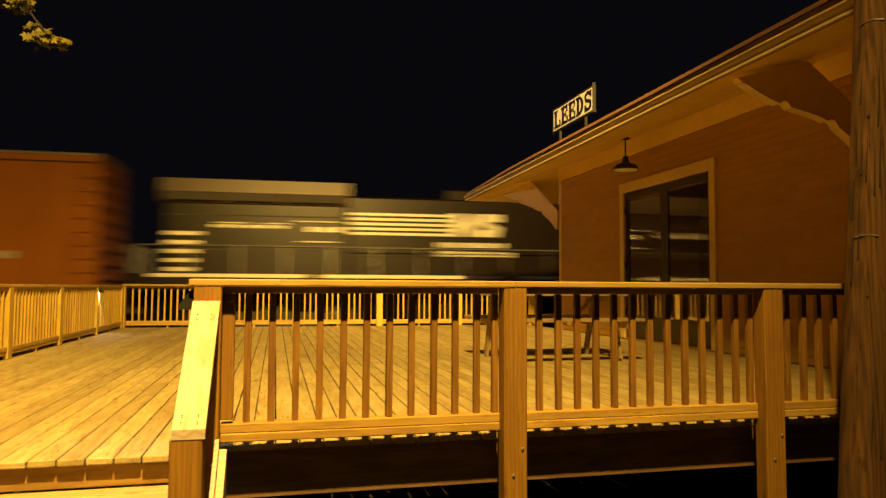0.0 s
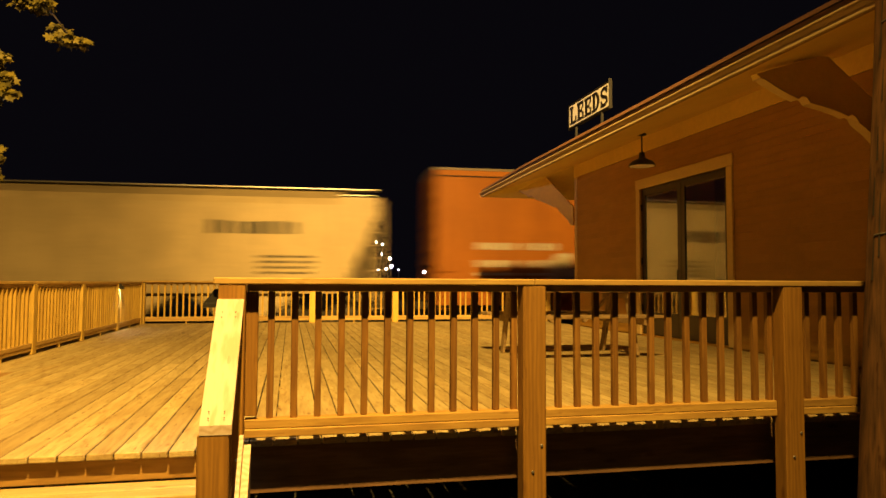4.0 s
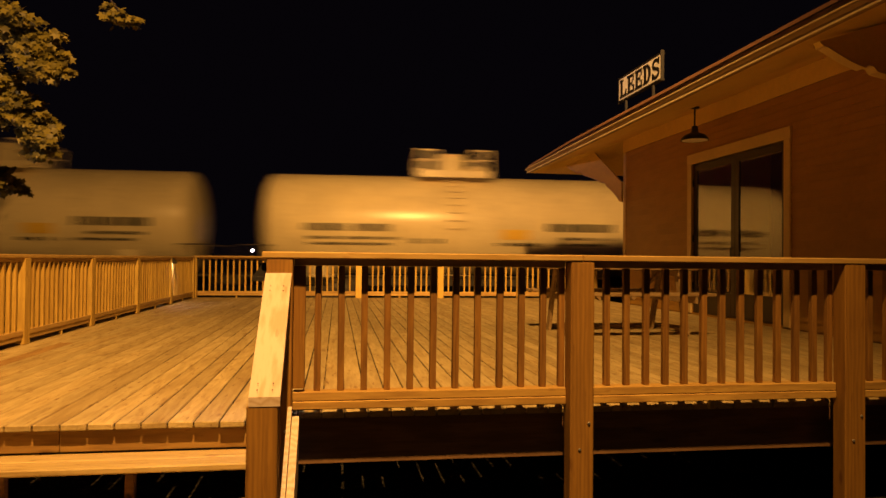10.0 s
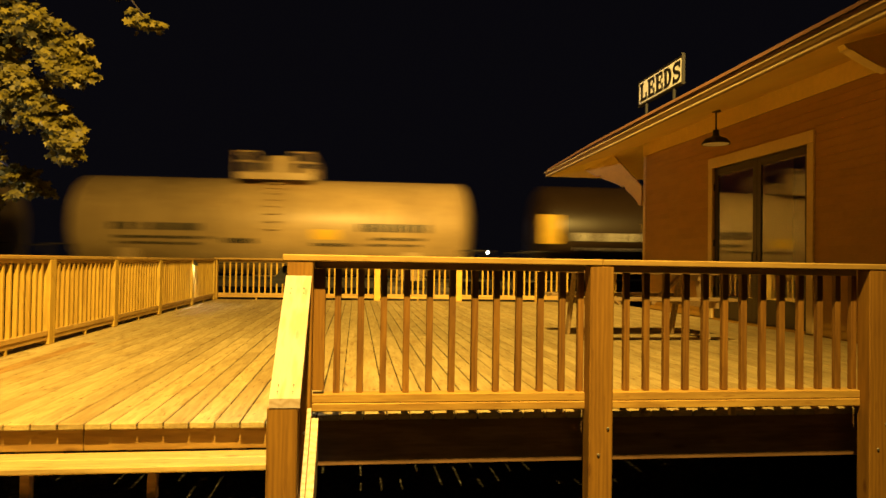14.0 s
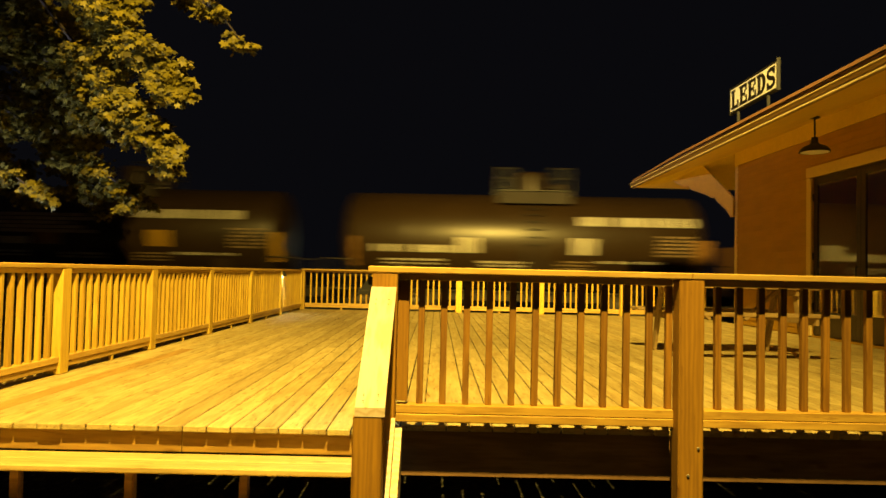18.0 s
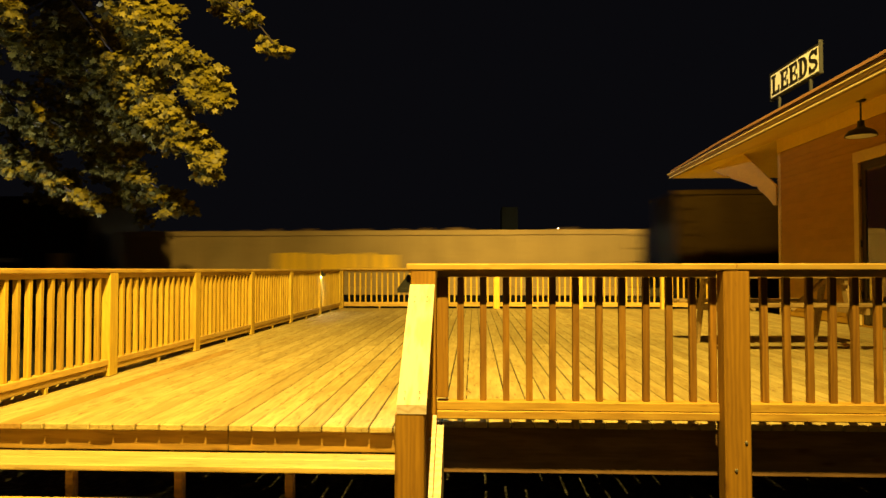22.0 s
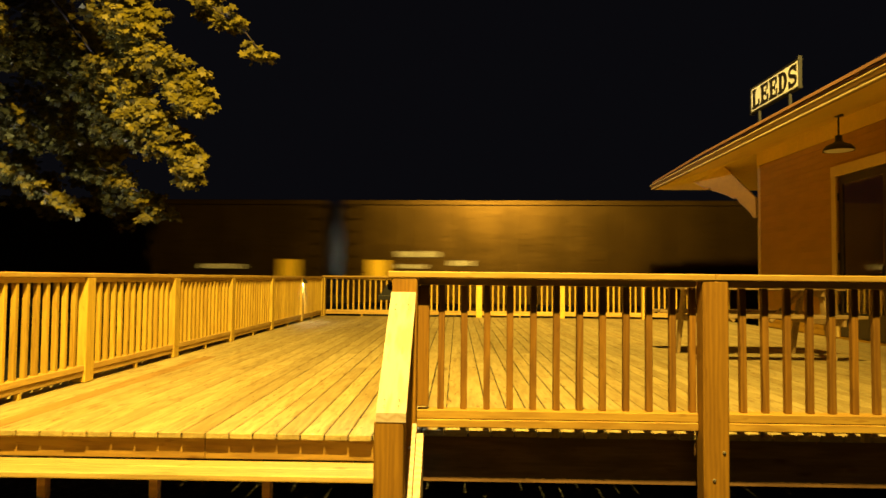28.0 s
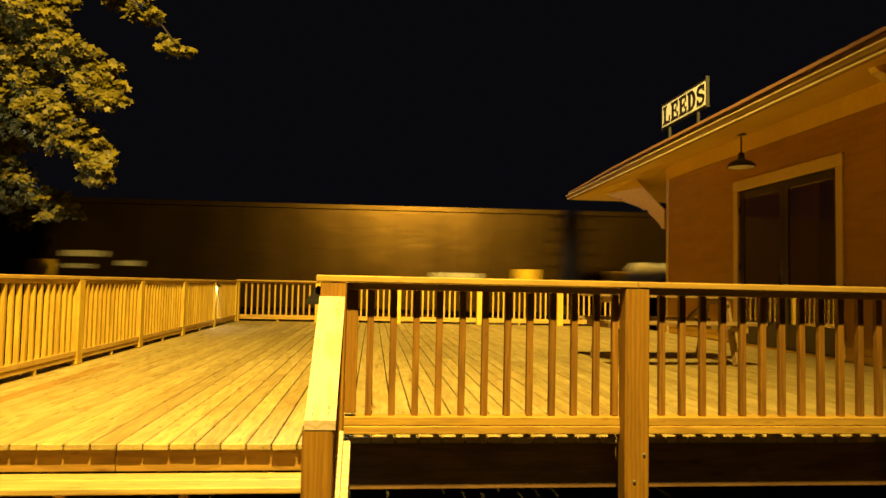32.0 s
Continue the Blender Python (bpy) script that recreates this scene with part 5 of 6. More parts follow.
def loco(label):
    """A six-axle hood locomotive, its rear at -x."""
    car = thing("locomotive", label, "locomotive", group="train cars")
    L = 10.6
    part("walkway", Geo().box(-L, -1.5, 1.45, L, 1.5, 1.93, 0.02), M_LOCO, car)
    for xa, xb in ((-L + 0.6, -5.6), (-5.2, 0.4), (0.8, L - 0.3)):
        part("sill_stripe", Geo().box(xa, -1.512, 1.83, xb, -1.502, 1.93), M_BRIGHT, car)
    part("radiator_section", Geo().box(-9.65, -1.42, 1.721, -4.45, 1.42, 4.0, 0.04), M_LOCO, car)
    # flared top, lighter than the radiator section below it
    part("radiator_top", Geo().prism([(-1.42, 4.0), (-1.55, 4.3), (-1.5, 4.68), (1.5, 4.68), (1.55, 4.3), (1.42, 4.0)], "x", -9.75, -4.4), M_LOCOTOP, car)
    part("hood_seam", Geo().box(-9.6, -1.427, 2.62, -4.5, -1.421, 2.66), M_TRUCK, car)
    part("hood_seam", Geo().box(-9.6, -1.427, 3.62, -4.5, -1.421, 3.66), M_TRUCK, car)
    for xa, xb, zz in ((-6.0, -4.6, 3.5), (-5.9, -4.7, 2.9), (-8.2, -7.3, 3.42), (-6.9, -6.2, 3.42)):
        part("hand_grab", Geo().tube((xa, -1.46, zz), (xb, -1.46, zz), 0.02, 6), M_BRIGHT, car)
    part("long_hood", Geo().box(-4.39, -1.05, 1.721, 5.2, 1.05, 4.35, 0.06), M_LOCO, car)
    part("cab", Geo().box(5.21, -1.5, 1.721, 7.9, 1.5, 4.55, 0.05), M_LOCO, car)
    part("nose", Geo().box(7.91, -1.0, 1.721, 9.6, 1.0, 3.2, 0.1), M_LOCO, car)
    part("fuel_tank", Geo().box(-2.6, -1.4, 0.35, 2.4, 1.4, 1.149, 0.12), M_LOCO, car)
    part("exhaust_pipe", Geo().box(-1.2, -0.4, 4.351, -0.2, 0.4, 4.75, 0.05), M_LOCO, car)
    for k in range(6):
        part("louvre_panel", Geo().box(-4.2 + k * 1.5, -1.075, 1.9, -2.95 + k * 1.5, -1.051, 2.5, 0.008), M_LOCO, car)
    for k in range(3):
        part("radiator_grille", Geo().box(-9.6 + k * 1.7, -1.56, 4.05, -8.05 + k * 1.7, -1.5, 4.28, 0.01), M_TRUCK, car)
    g = Geo()
    for k in range(15):
        x = -L + 0.3 + k * 1.35
        g.tube((x, -1.46, 1.9), (x, -1.46, 2.75), 0.018, 6)
    g.tube((-L + 0.3, -1.46, 2.75), (-L + 0.3 + 14 * 1.35, -1.46, 2.75), 0.018, 6)
    part("side_handrail", g, M_STEEL, car)
    g = Geo()
    for k in range(9):
        y = -1.4 + k * 0.35
        g.tube((-L, y, 1.7), (-L, y, 2.75), 0.016, 6)
    part("end_railing", g, M_STEEL, car)
    y = -1.06
    g = Geo()
    for k in range(5):
        g.box(-4.35, y - 0.006, 3.17 + k * 0.15, -1.2, y + 0.003, 3.25 + k * 0.15)
    part("mark_stripes", g, M_BRIGHT, car, "white stripes")
    g = Geo()
    part("mark_shape", Geo().prism([(-1.20, 3.17), (-0.94, 3.17), (-0.69, 3.56), (-0.66, 3.17), (-0.37, 3.17), (-0.30, 3.90), (-0.56, 3.90), (-0.85, 3.51), (-0.88, 3.90), (-1.17, 3.90)], "y", y - 0.006, y + 0.003), M_BRIGHT, car)
    part("mark_shape", Geo().prism([(-0.30, 3.17), (0.34, 3.17), (0.43, 3.47), (0.02, 3.64), (0.46, 3.67), (0.43, 3.90), (-0.14, 3.90), (-0.27, 3.60), (0.08, 3.41), (-0.30, 3.38)], "y", y - 0.006, y + 0.003), M_BRIGHT, car)
    bars(car, M_BRIGHT, -1.6, 0.6, 2.82, 12, 0.17, -1.06, 3)
    bars(car, M_BRIGHT, -1.6, 0.9, 2.54, 13, 0.17, -1.06, 5)
    g = Geo()
    for k in range(5):
        g.box(-9.6, -1.43, 2.0 + k * 0.26, -8.8 + 0.04 * k, -1.421, 2.11 + k * 0.26)
    part("rear_stripes", g, M_BRIGHT, car)
    bars(car, M_BRIGHT, -8.3, -6.2, 3.28, 7, 0.1, -1.428, 9)
    bars(car, M_BRIGHT, -5.6, -4.5, 3.2, 3, 0.16, -1.428, 10)
    for s in (-1, 1):
        t = part("truck", TRUCK, None, car, at=pose(s * 6.6, 0, 0) @ Matrix.Diagonal((1.75, 1.15, 1.15, 1)))
        for wx in (-2.0, 0.0, 2.0):
            for sy in (-1, 1):
                part("wheel", WHEEL, None, car, at=pose(s * 6.6 + wx, sy * 0.74, 0.49, 0, 0, 0 if sy < 0 else 180))
        part("coupler", COUPLER, None, car, at=pose(s * (L - 0.1), 0, 0, 0, 0, 0 if s > 0 else 180))
    return car


# cars in running order: (car, front, rear) as distances along the track at the start
TRAIN = []


def couple(car, front, rear):
    TRAIN.append((car, (front + rear) / 2))


couple(loco("black diesel locomotive with white stripes and block mark"), 17.0, -4.2)
BOXTOP = 5.35
a = boxcar("tall orange boxcar with white lettering and spray paint", M_ORANGE, 19.0, BOXTOP, 4.9, M_ORANGE, 11)
tag_patch(a, M_TAGW, 0.5, 3.8, 1.30, 2.28, SIDE - 0.05, 1)
couple(a, -4.98, -24.03)
b = boxcar("golden brown boxcar with a ribbed door and spray paint", M_GOLD, 19.0, BOXTOP - 0.02, 5.5, M_GOLD, 23, door_ribs=21, marks=False)
tag_patch(b, M_TAGO, -7.6, -3.0, 1.30, 2.36, SIDE - 0.02, 2, M_RUSTTAG)
tag_patch(b, M_TAGY, 2.7, 8.0, 1.30, 2.4, SIDE - 0.02, 3, M_RUSTTAG)
for a_, b_, z_, n_, h_ in ((-2.2, -0.3, 2.1, 9, 0.07), (-2.3, -0.25, 1.94, 10, 0.08), (-2.1, -0.4, 1.78, 8, 0.08), (0.0, 2.4, 2.28, 6, 0.09), (0.1, 2.5, 2.12, 7, 0.1), (0.0, 2.55, 1.95, 8, 0.1), (0.2, 2.4, 1.8, 7, 0.09), (-1.4, -0.27, 3.18, 5, 0.05), (1.4, 2.1, 2.6, 3, 0.05), (0.1, 0.7, 2.62, 3, 0.05)):
    bars(b, M_TAGW, a_, b_, z_, n_, h_, SIDE - 0.062, 300 + n_, "spray_paint")
couple(b, -24.99, -44.00)
c = boxcar("orange boxcar sprayed with pale letters low on its side", M_ORANGE2, 19.3, BOXTOP - 0.15, 4.9, M_ORANGE, 37)
tag_patch(c, M_TAGW, -6.0, 0.5, 1.30, 2.37, SIDE - 0.05, 5)
tag_patch(c, M_TAGY, 2.0, 6.5, 1.30, 2.31, SIDE - 0.02, 6)
couple(c, -44.95, -64.30)
couple(covered_hopper("white covered hopper car with black lettering", 15.2, 4.45, 3), -65.76, -81.29)
couple(covered_hopper("white covered hopper car with black lettering", 15.6, 4.65, 8), -82.52, -98.66)
WM = M_MARKK


def white_marks(h, seed):
    r = random.Random(seed)
    d = r.uniform(-0.3, 0.3)
    return [("text", h - 3.3 + d, h - 1.2 + d, 2.45, 2.7, WM), ("text", h - 3.0, h - 1.3, 2.2, 2.29, WM), ("text", h - 3.2, h - 1.6, 2.02, 2.1, WM), ("panel", h - 4.7 + d, h - 3.9 + d, 2.2, 2.5, M_MARKY),
            ("text", -h + 1.4, -h + 4.1 + d, 2.4, 2.62, WM), ("text", -h + 1.5, -h + 4.3, 2.15, 2.24, WM), ("text", -h + 1.5, -h + 3.9, 1.98, 2.06, WM), ("text", -h + 4.6, -h + 5.5, 2.05, 2.2, WM), ("text", 1.1, 2.4, 2.0, 2.1, WM)]


def dark_marks(h):
    """Marks of the first black tank car, counted from its rear end."""
    rows = [("panel", 0.05, 0.65, 2.2, 3.1, M_MARKY), ("text", 1.1, 4.3, 2.3, 2.55, M_MARKW), ("text", 1.2, 3.4, 2.0, 2.1, M_MARKW), ("text", 3.5, 4.9, 1.95, 2.05, M_MARKW), ("panel", 3.4, 4.0, 2.62, 2.86, M_MARKY),
            ("panel", 5.85, 6.4, 2.45, 2.88, M_MARKY), ("text", 5.7, 7.0, 1.95, 2.12, M_MARKW), ("panel", 7.3, 8.4, 2.35, 2.75, M_MARKY), ("text", 7.4, 9.6, 2.0, 2.14, M_MARKW), ("panel", 9.3, 10.2, 2.35, 2.8, M_MARKW), ("panel", 10.25, 10.8, 2.3, 3.05, M_MARKY)]
    return [(kind, a - h, b - h, z0, z1, m) for kind, a, b, z0, z1, m in rows]


def black_marks(h, sprayed=False, first=False):
    end = M_RUSTTAG if first else M_MARKA
    rows = [("text", -h + 0.27, -h + 0.82, 1.75, 2.65, end), ("text", -h + 1.12, -h + 3.62, 2.2, 2.42, M_MARKW), ("text", -h + 3.67, -h + 4.42, 2.2, 2.66, M_MARKW if first else M_MARKA), ("text", -1.3, 0.2, 1.9, 1.97, M_MARKW), ("text", -1.3, 0.1, 1.8, 1.86, M_MARKW),
            ("text", -h + 1.42, -h + 3.3, 1.94, 2.0, M_MARKW), ("text", -h + 1.42, -h + 3.3, 1.83, 1.88, M_MARKW), ("text", 2.3, 4.2, 1.96, 2.04, M_MARKW), ("text", h - (3.9 if first else 4.7), h - (0.4 if first else 1.2), 3.08, 3.36, M_MARKW), ("text", 1.5, 2.25, 2.2, 2.7, M_MARKW if first else M_MARKA), ("text", h - 0.5, h + 0.02, 1.8, 2.7, end)]
    rows += [("text", 1.05, 2.1, 1.76 + 0.1 * k, 1.81 + 0.1 * k, M_GONDL) for k in range(3)]
    rows += [("text", h - 1.6, h - 0.52, 2.2 + 0.11 * k, 2.26 + 0.11 * k, M_GONDL) for k in range(6)]
    if sprayed:
        rows += [("text", -4.5 + 0.25 * k, -0.2 - 0.35 * (k % 3), 2.56 + 0.13 * k, 2.66 + 0.13 * k, M_TAGW) for k in range(5)]
    return rows


TW = dict(radius=1.45, cz=2.5)
TJ = dict(radius=1.57, cz=2.66)
couple(tank_car("cream tank car with a top platform and railing", M_TANKC, 11.5, dome_x=-0.45, seed=3, marks=white_marks(5.7, 1), rail_mat=M_TANKG, **TW), -99.72, -111.42)
couple(tank_car("white tank car with black lettering", M_TANKW, 11.8, dome_x=-0.2, seed=4, marks=white_marks(5.9, 2), rail_mat=M_TANKW, **TW), -112.73, -124.74)
yb = boxcar("tall yellow boxcar with grey doors and a red cross mark", M_YELLOW, 19.2, 5.42, 4.76, M_DOORG, 51, door_ribs=0, marks=False, door_x=-0.2, seams=(5.0, 3.8, 3.09, 2.53, 1.9))
for s in (-1, 1):
    part("cross_mark", Geo().prism([(-7.3 - 0.95 * s, 3.3), (-7.3 - 0.3 * s, 3.3), (-7.3 + 0.95 * s, 4.62), (-7.3 + 0.3 * s, 4.62)], "y", SIDE - 0.006 - 0.003 * (s > 0), SIDE + 0.014), M_MARKR, yb)
part("cross_mark", Geo().box(-7.62, SIDE - 0.014, 3.72, -6.98, SIDE - 0.01, 4.2), M_MARKP, yb, "dark purple middle of the cross")
# dark writing: x from, x to, z, blocks, height
for a_, b_, z_, n_, h_ in ((-9.1, -8.4, 4.02, 4, 0.13), (-9.1, -8.4, 3.8, 4, 0.11), (-6.28, -5.6, 4.08, 4, 0.09), (-6.2, -5.65, 3.84, 3, 0.11), (-6.5, -5.5, 4.6, 5, 0.05), (-9.0, -7.4, 2.66, 9, 0.16), (-9.05, -7.5, 2.2, 9, 0.15), (-9.0, -8.0, 1.9, 6, 0.08), (3.6, 8.6, 3.58, 16, 0.17), (4.95, 6.9, 4.62, 6, 0.05)):
    bars(yb, M_MARKR, a_, b_, z_, n_, h_, SIDE + 0.01, 71 + n_)
part("cross_mark", Geo().box(4.9, SIDE + 0.006, 4.36, 6.4, SIDE + 0.012, 4.52), M_MARKR, yb)
# pale writing on the doors
for a_, b_, z_, n_, h_ in ((-2.15, -0.9, 4.44, 7, 0.06), (-2.2, -0.85, 4.33, 8, 0.06), (-2.0, -0.9, 4.22, 6, 0.06), (0.4, 1.7, 4.44, 7, 0.06), (0.35, 1.8, 4.33, 8, 0.06), (0.5, 1.65, 4.22, 6, 0.06), (-0.18, 0.42, 3.38, 4, 0.05), (-0.15, 0.4, 3.28, 4, 0.05), (1.2, 2.1, 3.02, 6, 0.05), (1.18, 2.15, 2.92, 6, 0.05), (0.4, 1.1, 2.6, 5, 0.04), (-2.5, -1.3, 2.27, 8, 0.05), (-1.9, -0.9, 2.4, 4, 0.1), (0.27, 1.5, 2.34, 5, 0.15), (1.35, 2.05, 2.02, 4, 0.06), (-2.5, -1.9, 2.1, 3, 0.05), (0.3, 0.65, 2.0, 2, 0.12)):
    bars(yb, M_MARKW, a_, b_, z_, n_, h_, SIDE - 0.024, 80 + n_)
for a_, b_, z_, h_ in ((0.36, 1.1, 2.76, 0.23), (-1.92, -1.25, 2.0, 0.17), (0.65, 1.33, 2.02, 0.17)):
    part("data_panel", Geo().box(a_, SIDE - 0.03, z_, b_, SIDE - 0.021, z_ + h_, 0.002), M_BRIGHT, yb)
tag_patch(yb, M_TAGP, -7.2, -2.65, 1.3, 2.42, SIDE - 0.02, 15, M_RUSTTAG)
tag_patch(yb, M_TAGP, 2.25, 8.6, 1.3, 2.6, SIDE - 0.02, 16, M_RUSTTAG)
couple(yb, -125.68, -144.94)
couple(tank_car("white tank car with black lettering", M_TANKW, 11.5, dome_x=0.25, seed=5, marks=white_marks(5.7, 3), rail_mat=M_TANKW, **TW), -146.22, -157.85)
couple(tank_car("white tank car with a yellow placard", M_TANKW, 12.3, dome_x=-0.2, seed=6, marks=white_marks(6.1, 4), rail_mat=M_TANKW, **TJ), -159.22, -171.82)
couple(tank_car("white tank car with black lettering", M_TANKW, 11.9, dome_x=0.1, seed=7, marks=white_marks(5.9, 5), rail_mat=M_TANKW, **TJ), -173.38, -185.40)
couple(coil_car("coil car under two pale steel hoods with striped marks", 15.2, 3.55, 2, 4), -187.36, -202.97)
couple(coil_car("coil car under one long pale hood", 12.0, 3.8, 1, 5, (1.4, 2.1, 0.42)), -204.91, -216.92)
TB = dict(radius=1.5, cz=2.62)
couple(tank_car("black tank car with yellow reflectors", M_TANKB, 10.9, dome_x=0.2, seed=8, marks=dark_marks(5.45), rail_mat=M_IRON, **TB), -218.44, -229.55)
couple(tank_car("cream tank car stained along its top", M_TANKG, 12.2, dome_x=0.0, seed=9, marks=white_marks(6.0, 7), rail_mat=M_TANKG, **TB), -231.22, -243.84)
couple(tank_car("brown-grey tank car with pale lettering", M_GONDL, 13.0, dome_x=0.0, seed=10, marks=black_marks(6.4), rail_mat=M_TANKG, radius=1.45, cz=2.45), -245.46, -258.79)
couple(coil_car("coil car under one long pale hood", 12.1, 3.72, 1, 6, (3.1, 2.62, 0.28)), -260.82, -272.92)
couple(open_car("gondola", "low rust-orange gondola car loaded with scrap", M_GOND, 15.9, 2.6, 4, 14, load=0.2, marks=""), -274.29, -290.47)
tag_patch(TRAIN[-1][0], M_RUSTTAG, -6.1, -2.9, 1.3, 1.95, SIDE - 0.02, 61)
tag_patch(TRAIN[-1][0], M_RUSTTAG, -2.4, 1.6, 1.3, 1.9, SIDE - 0.02, 62)
for k, (fr_, re_) in enumerate(((-291.53, -302.77), (-304.48, -315.78), (-316.98, -328.29), (-329.78, -341.49))):
    L_ = fr_ - re_
    couple(tank_car("black tank car with white lettering and yellow reflectors", M_TANKB, L_, dome_x=0.36, seed=20 + k, marks=black_marks(L_ / 2, k == 1, k == 0), rail_mat=M_IRON, **TB), fr_, re_)
couple(open_car("coal_hopper", "dark brown open hopper with a long side rib", M_COAL, 14.4, 3.9, 31, 10, marks=""), -342.84, -357.38)
couple(open_car("gondola", "tan gondola car with heaped load and yellow lettering", M_GONDL, 16.2, 2.75, 32, 14, load=0.4, marks=""), -358.23, -374.59)
bars(TRAIN[-1][0], M_MARKY, -3.0, 0.8, 1.55, 12, 0.55, SIDE + 0.0, 5)
pos = -375.4
for k in range(10):
    ln_ = 16.5
    h = open_car("coal_hopper", "dark brown coal hopper with yellow end reflectors", M_COAL, ln_, 3.92, 40 + k, 11)
    if k == 4:
        # pale plates paint in the shine at this car's front end
        part("end_plate", Geo().box(ln_ / 2 - 0.72, SIDE - 0.03, 2.05, ln_ / 2 - 0.2, SIDE - 0.02, 2.62), M_BRIGHT, h, "pale plate standing in for a shine on the car end")
        part("end_plate", Geo().box(ln_ / 2 - 0.68, SIDE - 0.03, 2.7, ln_ / 2 - 0.22, SIDE - 0.02, 2.98), M_MARKW, h, "pale plate standing in for a shine on the car end")
    if k == 6:
        for z_ in (2.92, 2.5):
            bars(h, M_MARKW, -7.1, -5.9, z_, 6, 0.17, SIDE - 0.006, 90)
            bars(h, M_MARKW, -5.0, -3.9, z_ - 0.06, 6, 0.17, SIDE - 0.006, 91)
    if k == 7:
        tag_patch(h, M_TAGW, -6.8, 1.0, 1.30, 2.4, SIDE - 0.02, 33)
        tag_patch(h, M_TAGY, 1.3, 7.2, 1.30, 2.5, SIDE - 0.02, 34)
    couple(h, pos, pos - ln_)
    pos -= 17.05


# ---- maple tree beside the deck ----
def leaf_shape():
    """A five-lobed leaf: its tip towards +x."""
    pts = []
    for k in range(12):
        a = 2 * math.pi * k / 12
        r = (1.0, 0.52, 0.92, 0.5, 0.72, 0.5, 0.3)[min(k, 12 - k)]
        pts.append((r * math.cos(a), r * math.sin(a)))
    return pts


def maple(at, seed, boughs):
    tree = thing("maple_tree", "leafy maple tree hanging over the edge of the deck", "tree", at)
    r = random.Random(seed)
    o3 = Vector(at)
    tr = Geo()
    path = [(0, 0, 0, 0.3), (0.05, 0.1, 1.8, 0.25), (0.0, 0.1, 3.6, 0.21), (0.1, 0.1, 6.0, 0.16), (0.1, 0.2, 9.0, 0.06)]
    for p, q in zip(path, path[1:]):
        tr.tube(p[:3], q[:3], p[3], 12, q[3])
    part("trunk", tr, M_BARK, tree, smooth=True)
    shape = leaf_shape()
    v, f = [], []
    for points, spread, count in boughs:
        pts = [Vector(p) - o3 for p in points]
        n = len(pts) - 1
        g = Geo()
        root = Vector((0.05, 0.1, max(2.5, min(8.5, pts[0].z - 0.3))))
        g.tube(root, pts[0], 0.06, 8, 0.03)
        for k in range(n):
            g.tube(pts[k], pts[k + 1], 0.026 * (1 - k / (n + 0.5)) + 0.004, 7, 0.026 * (1 - (k + 1) / (n + 0.5)) + 0.006)
        part("limb", g, M_BARK, tree, smooth=True)
        clumps = []
        for k in range(max(8, count // 30)):
            u = r.uniform(0.12, 1.0) ** 0.75 * n
            c = pts[min(int(u), n - 1)].lerp(pts[min(int(u), n - 1) + 1], u - min(int(u), n - 1))
            s = spread * (1.25 - 0.8 * u / n)
            clumps.append((c + Vector((r.gauss(0, s * 0.55), r.gauss(0, s * 0.7), r.gauss(0, s * 0.5) - 0.15 * s)), max(0.05, s * r.uniform(0.16, 0.32))))
        for k in range(count):
            c, s = r.choice(clumps)
            p = c + Vector((r.gauss(0, s), r.gauss(0, s), r.gauss(0, s * 0.65)))
            size = r.uniform(0.05, 0.082)
            face = Vector((r.gauss(0.15, 0.4), r.gauss(-0.75, 0.4), r.gauss(0.6, 0.35))).normalized()
            down = Vector((r.gauss(0.25, 0.5), r.gauss(0, 0.3), -1.0))
            tip = (down - face * down.dot(face)).normalized()
            side = face.cross(tip)
            o = len(v)
            for x, y in shape:
                q = p + (tip * x + side * y - face * 0.14 * (x * x + y * y)) * size
                v.append((q.x, q.y, q.z))
            f.append(tuple(range(o, o + len(shape))))
    part("crown", Geo().add(v, f), M_LEAF, tree)
    return tree


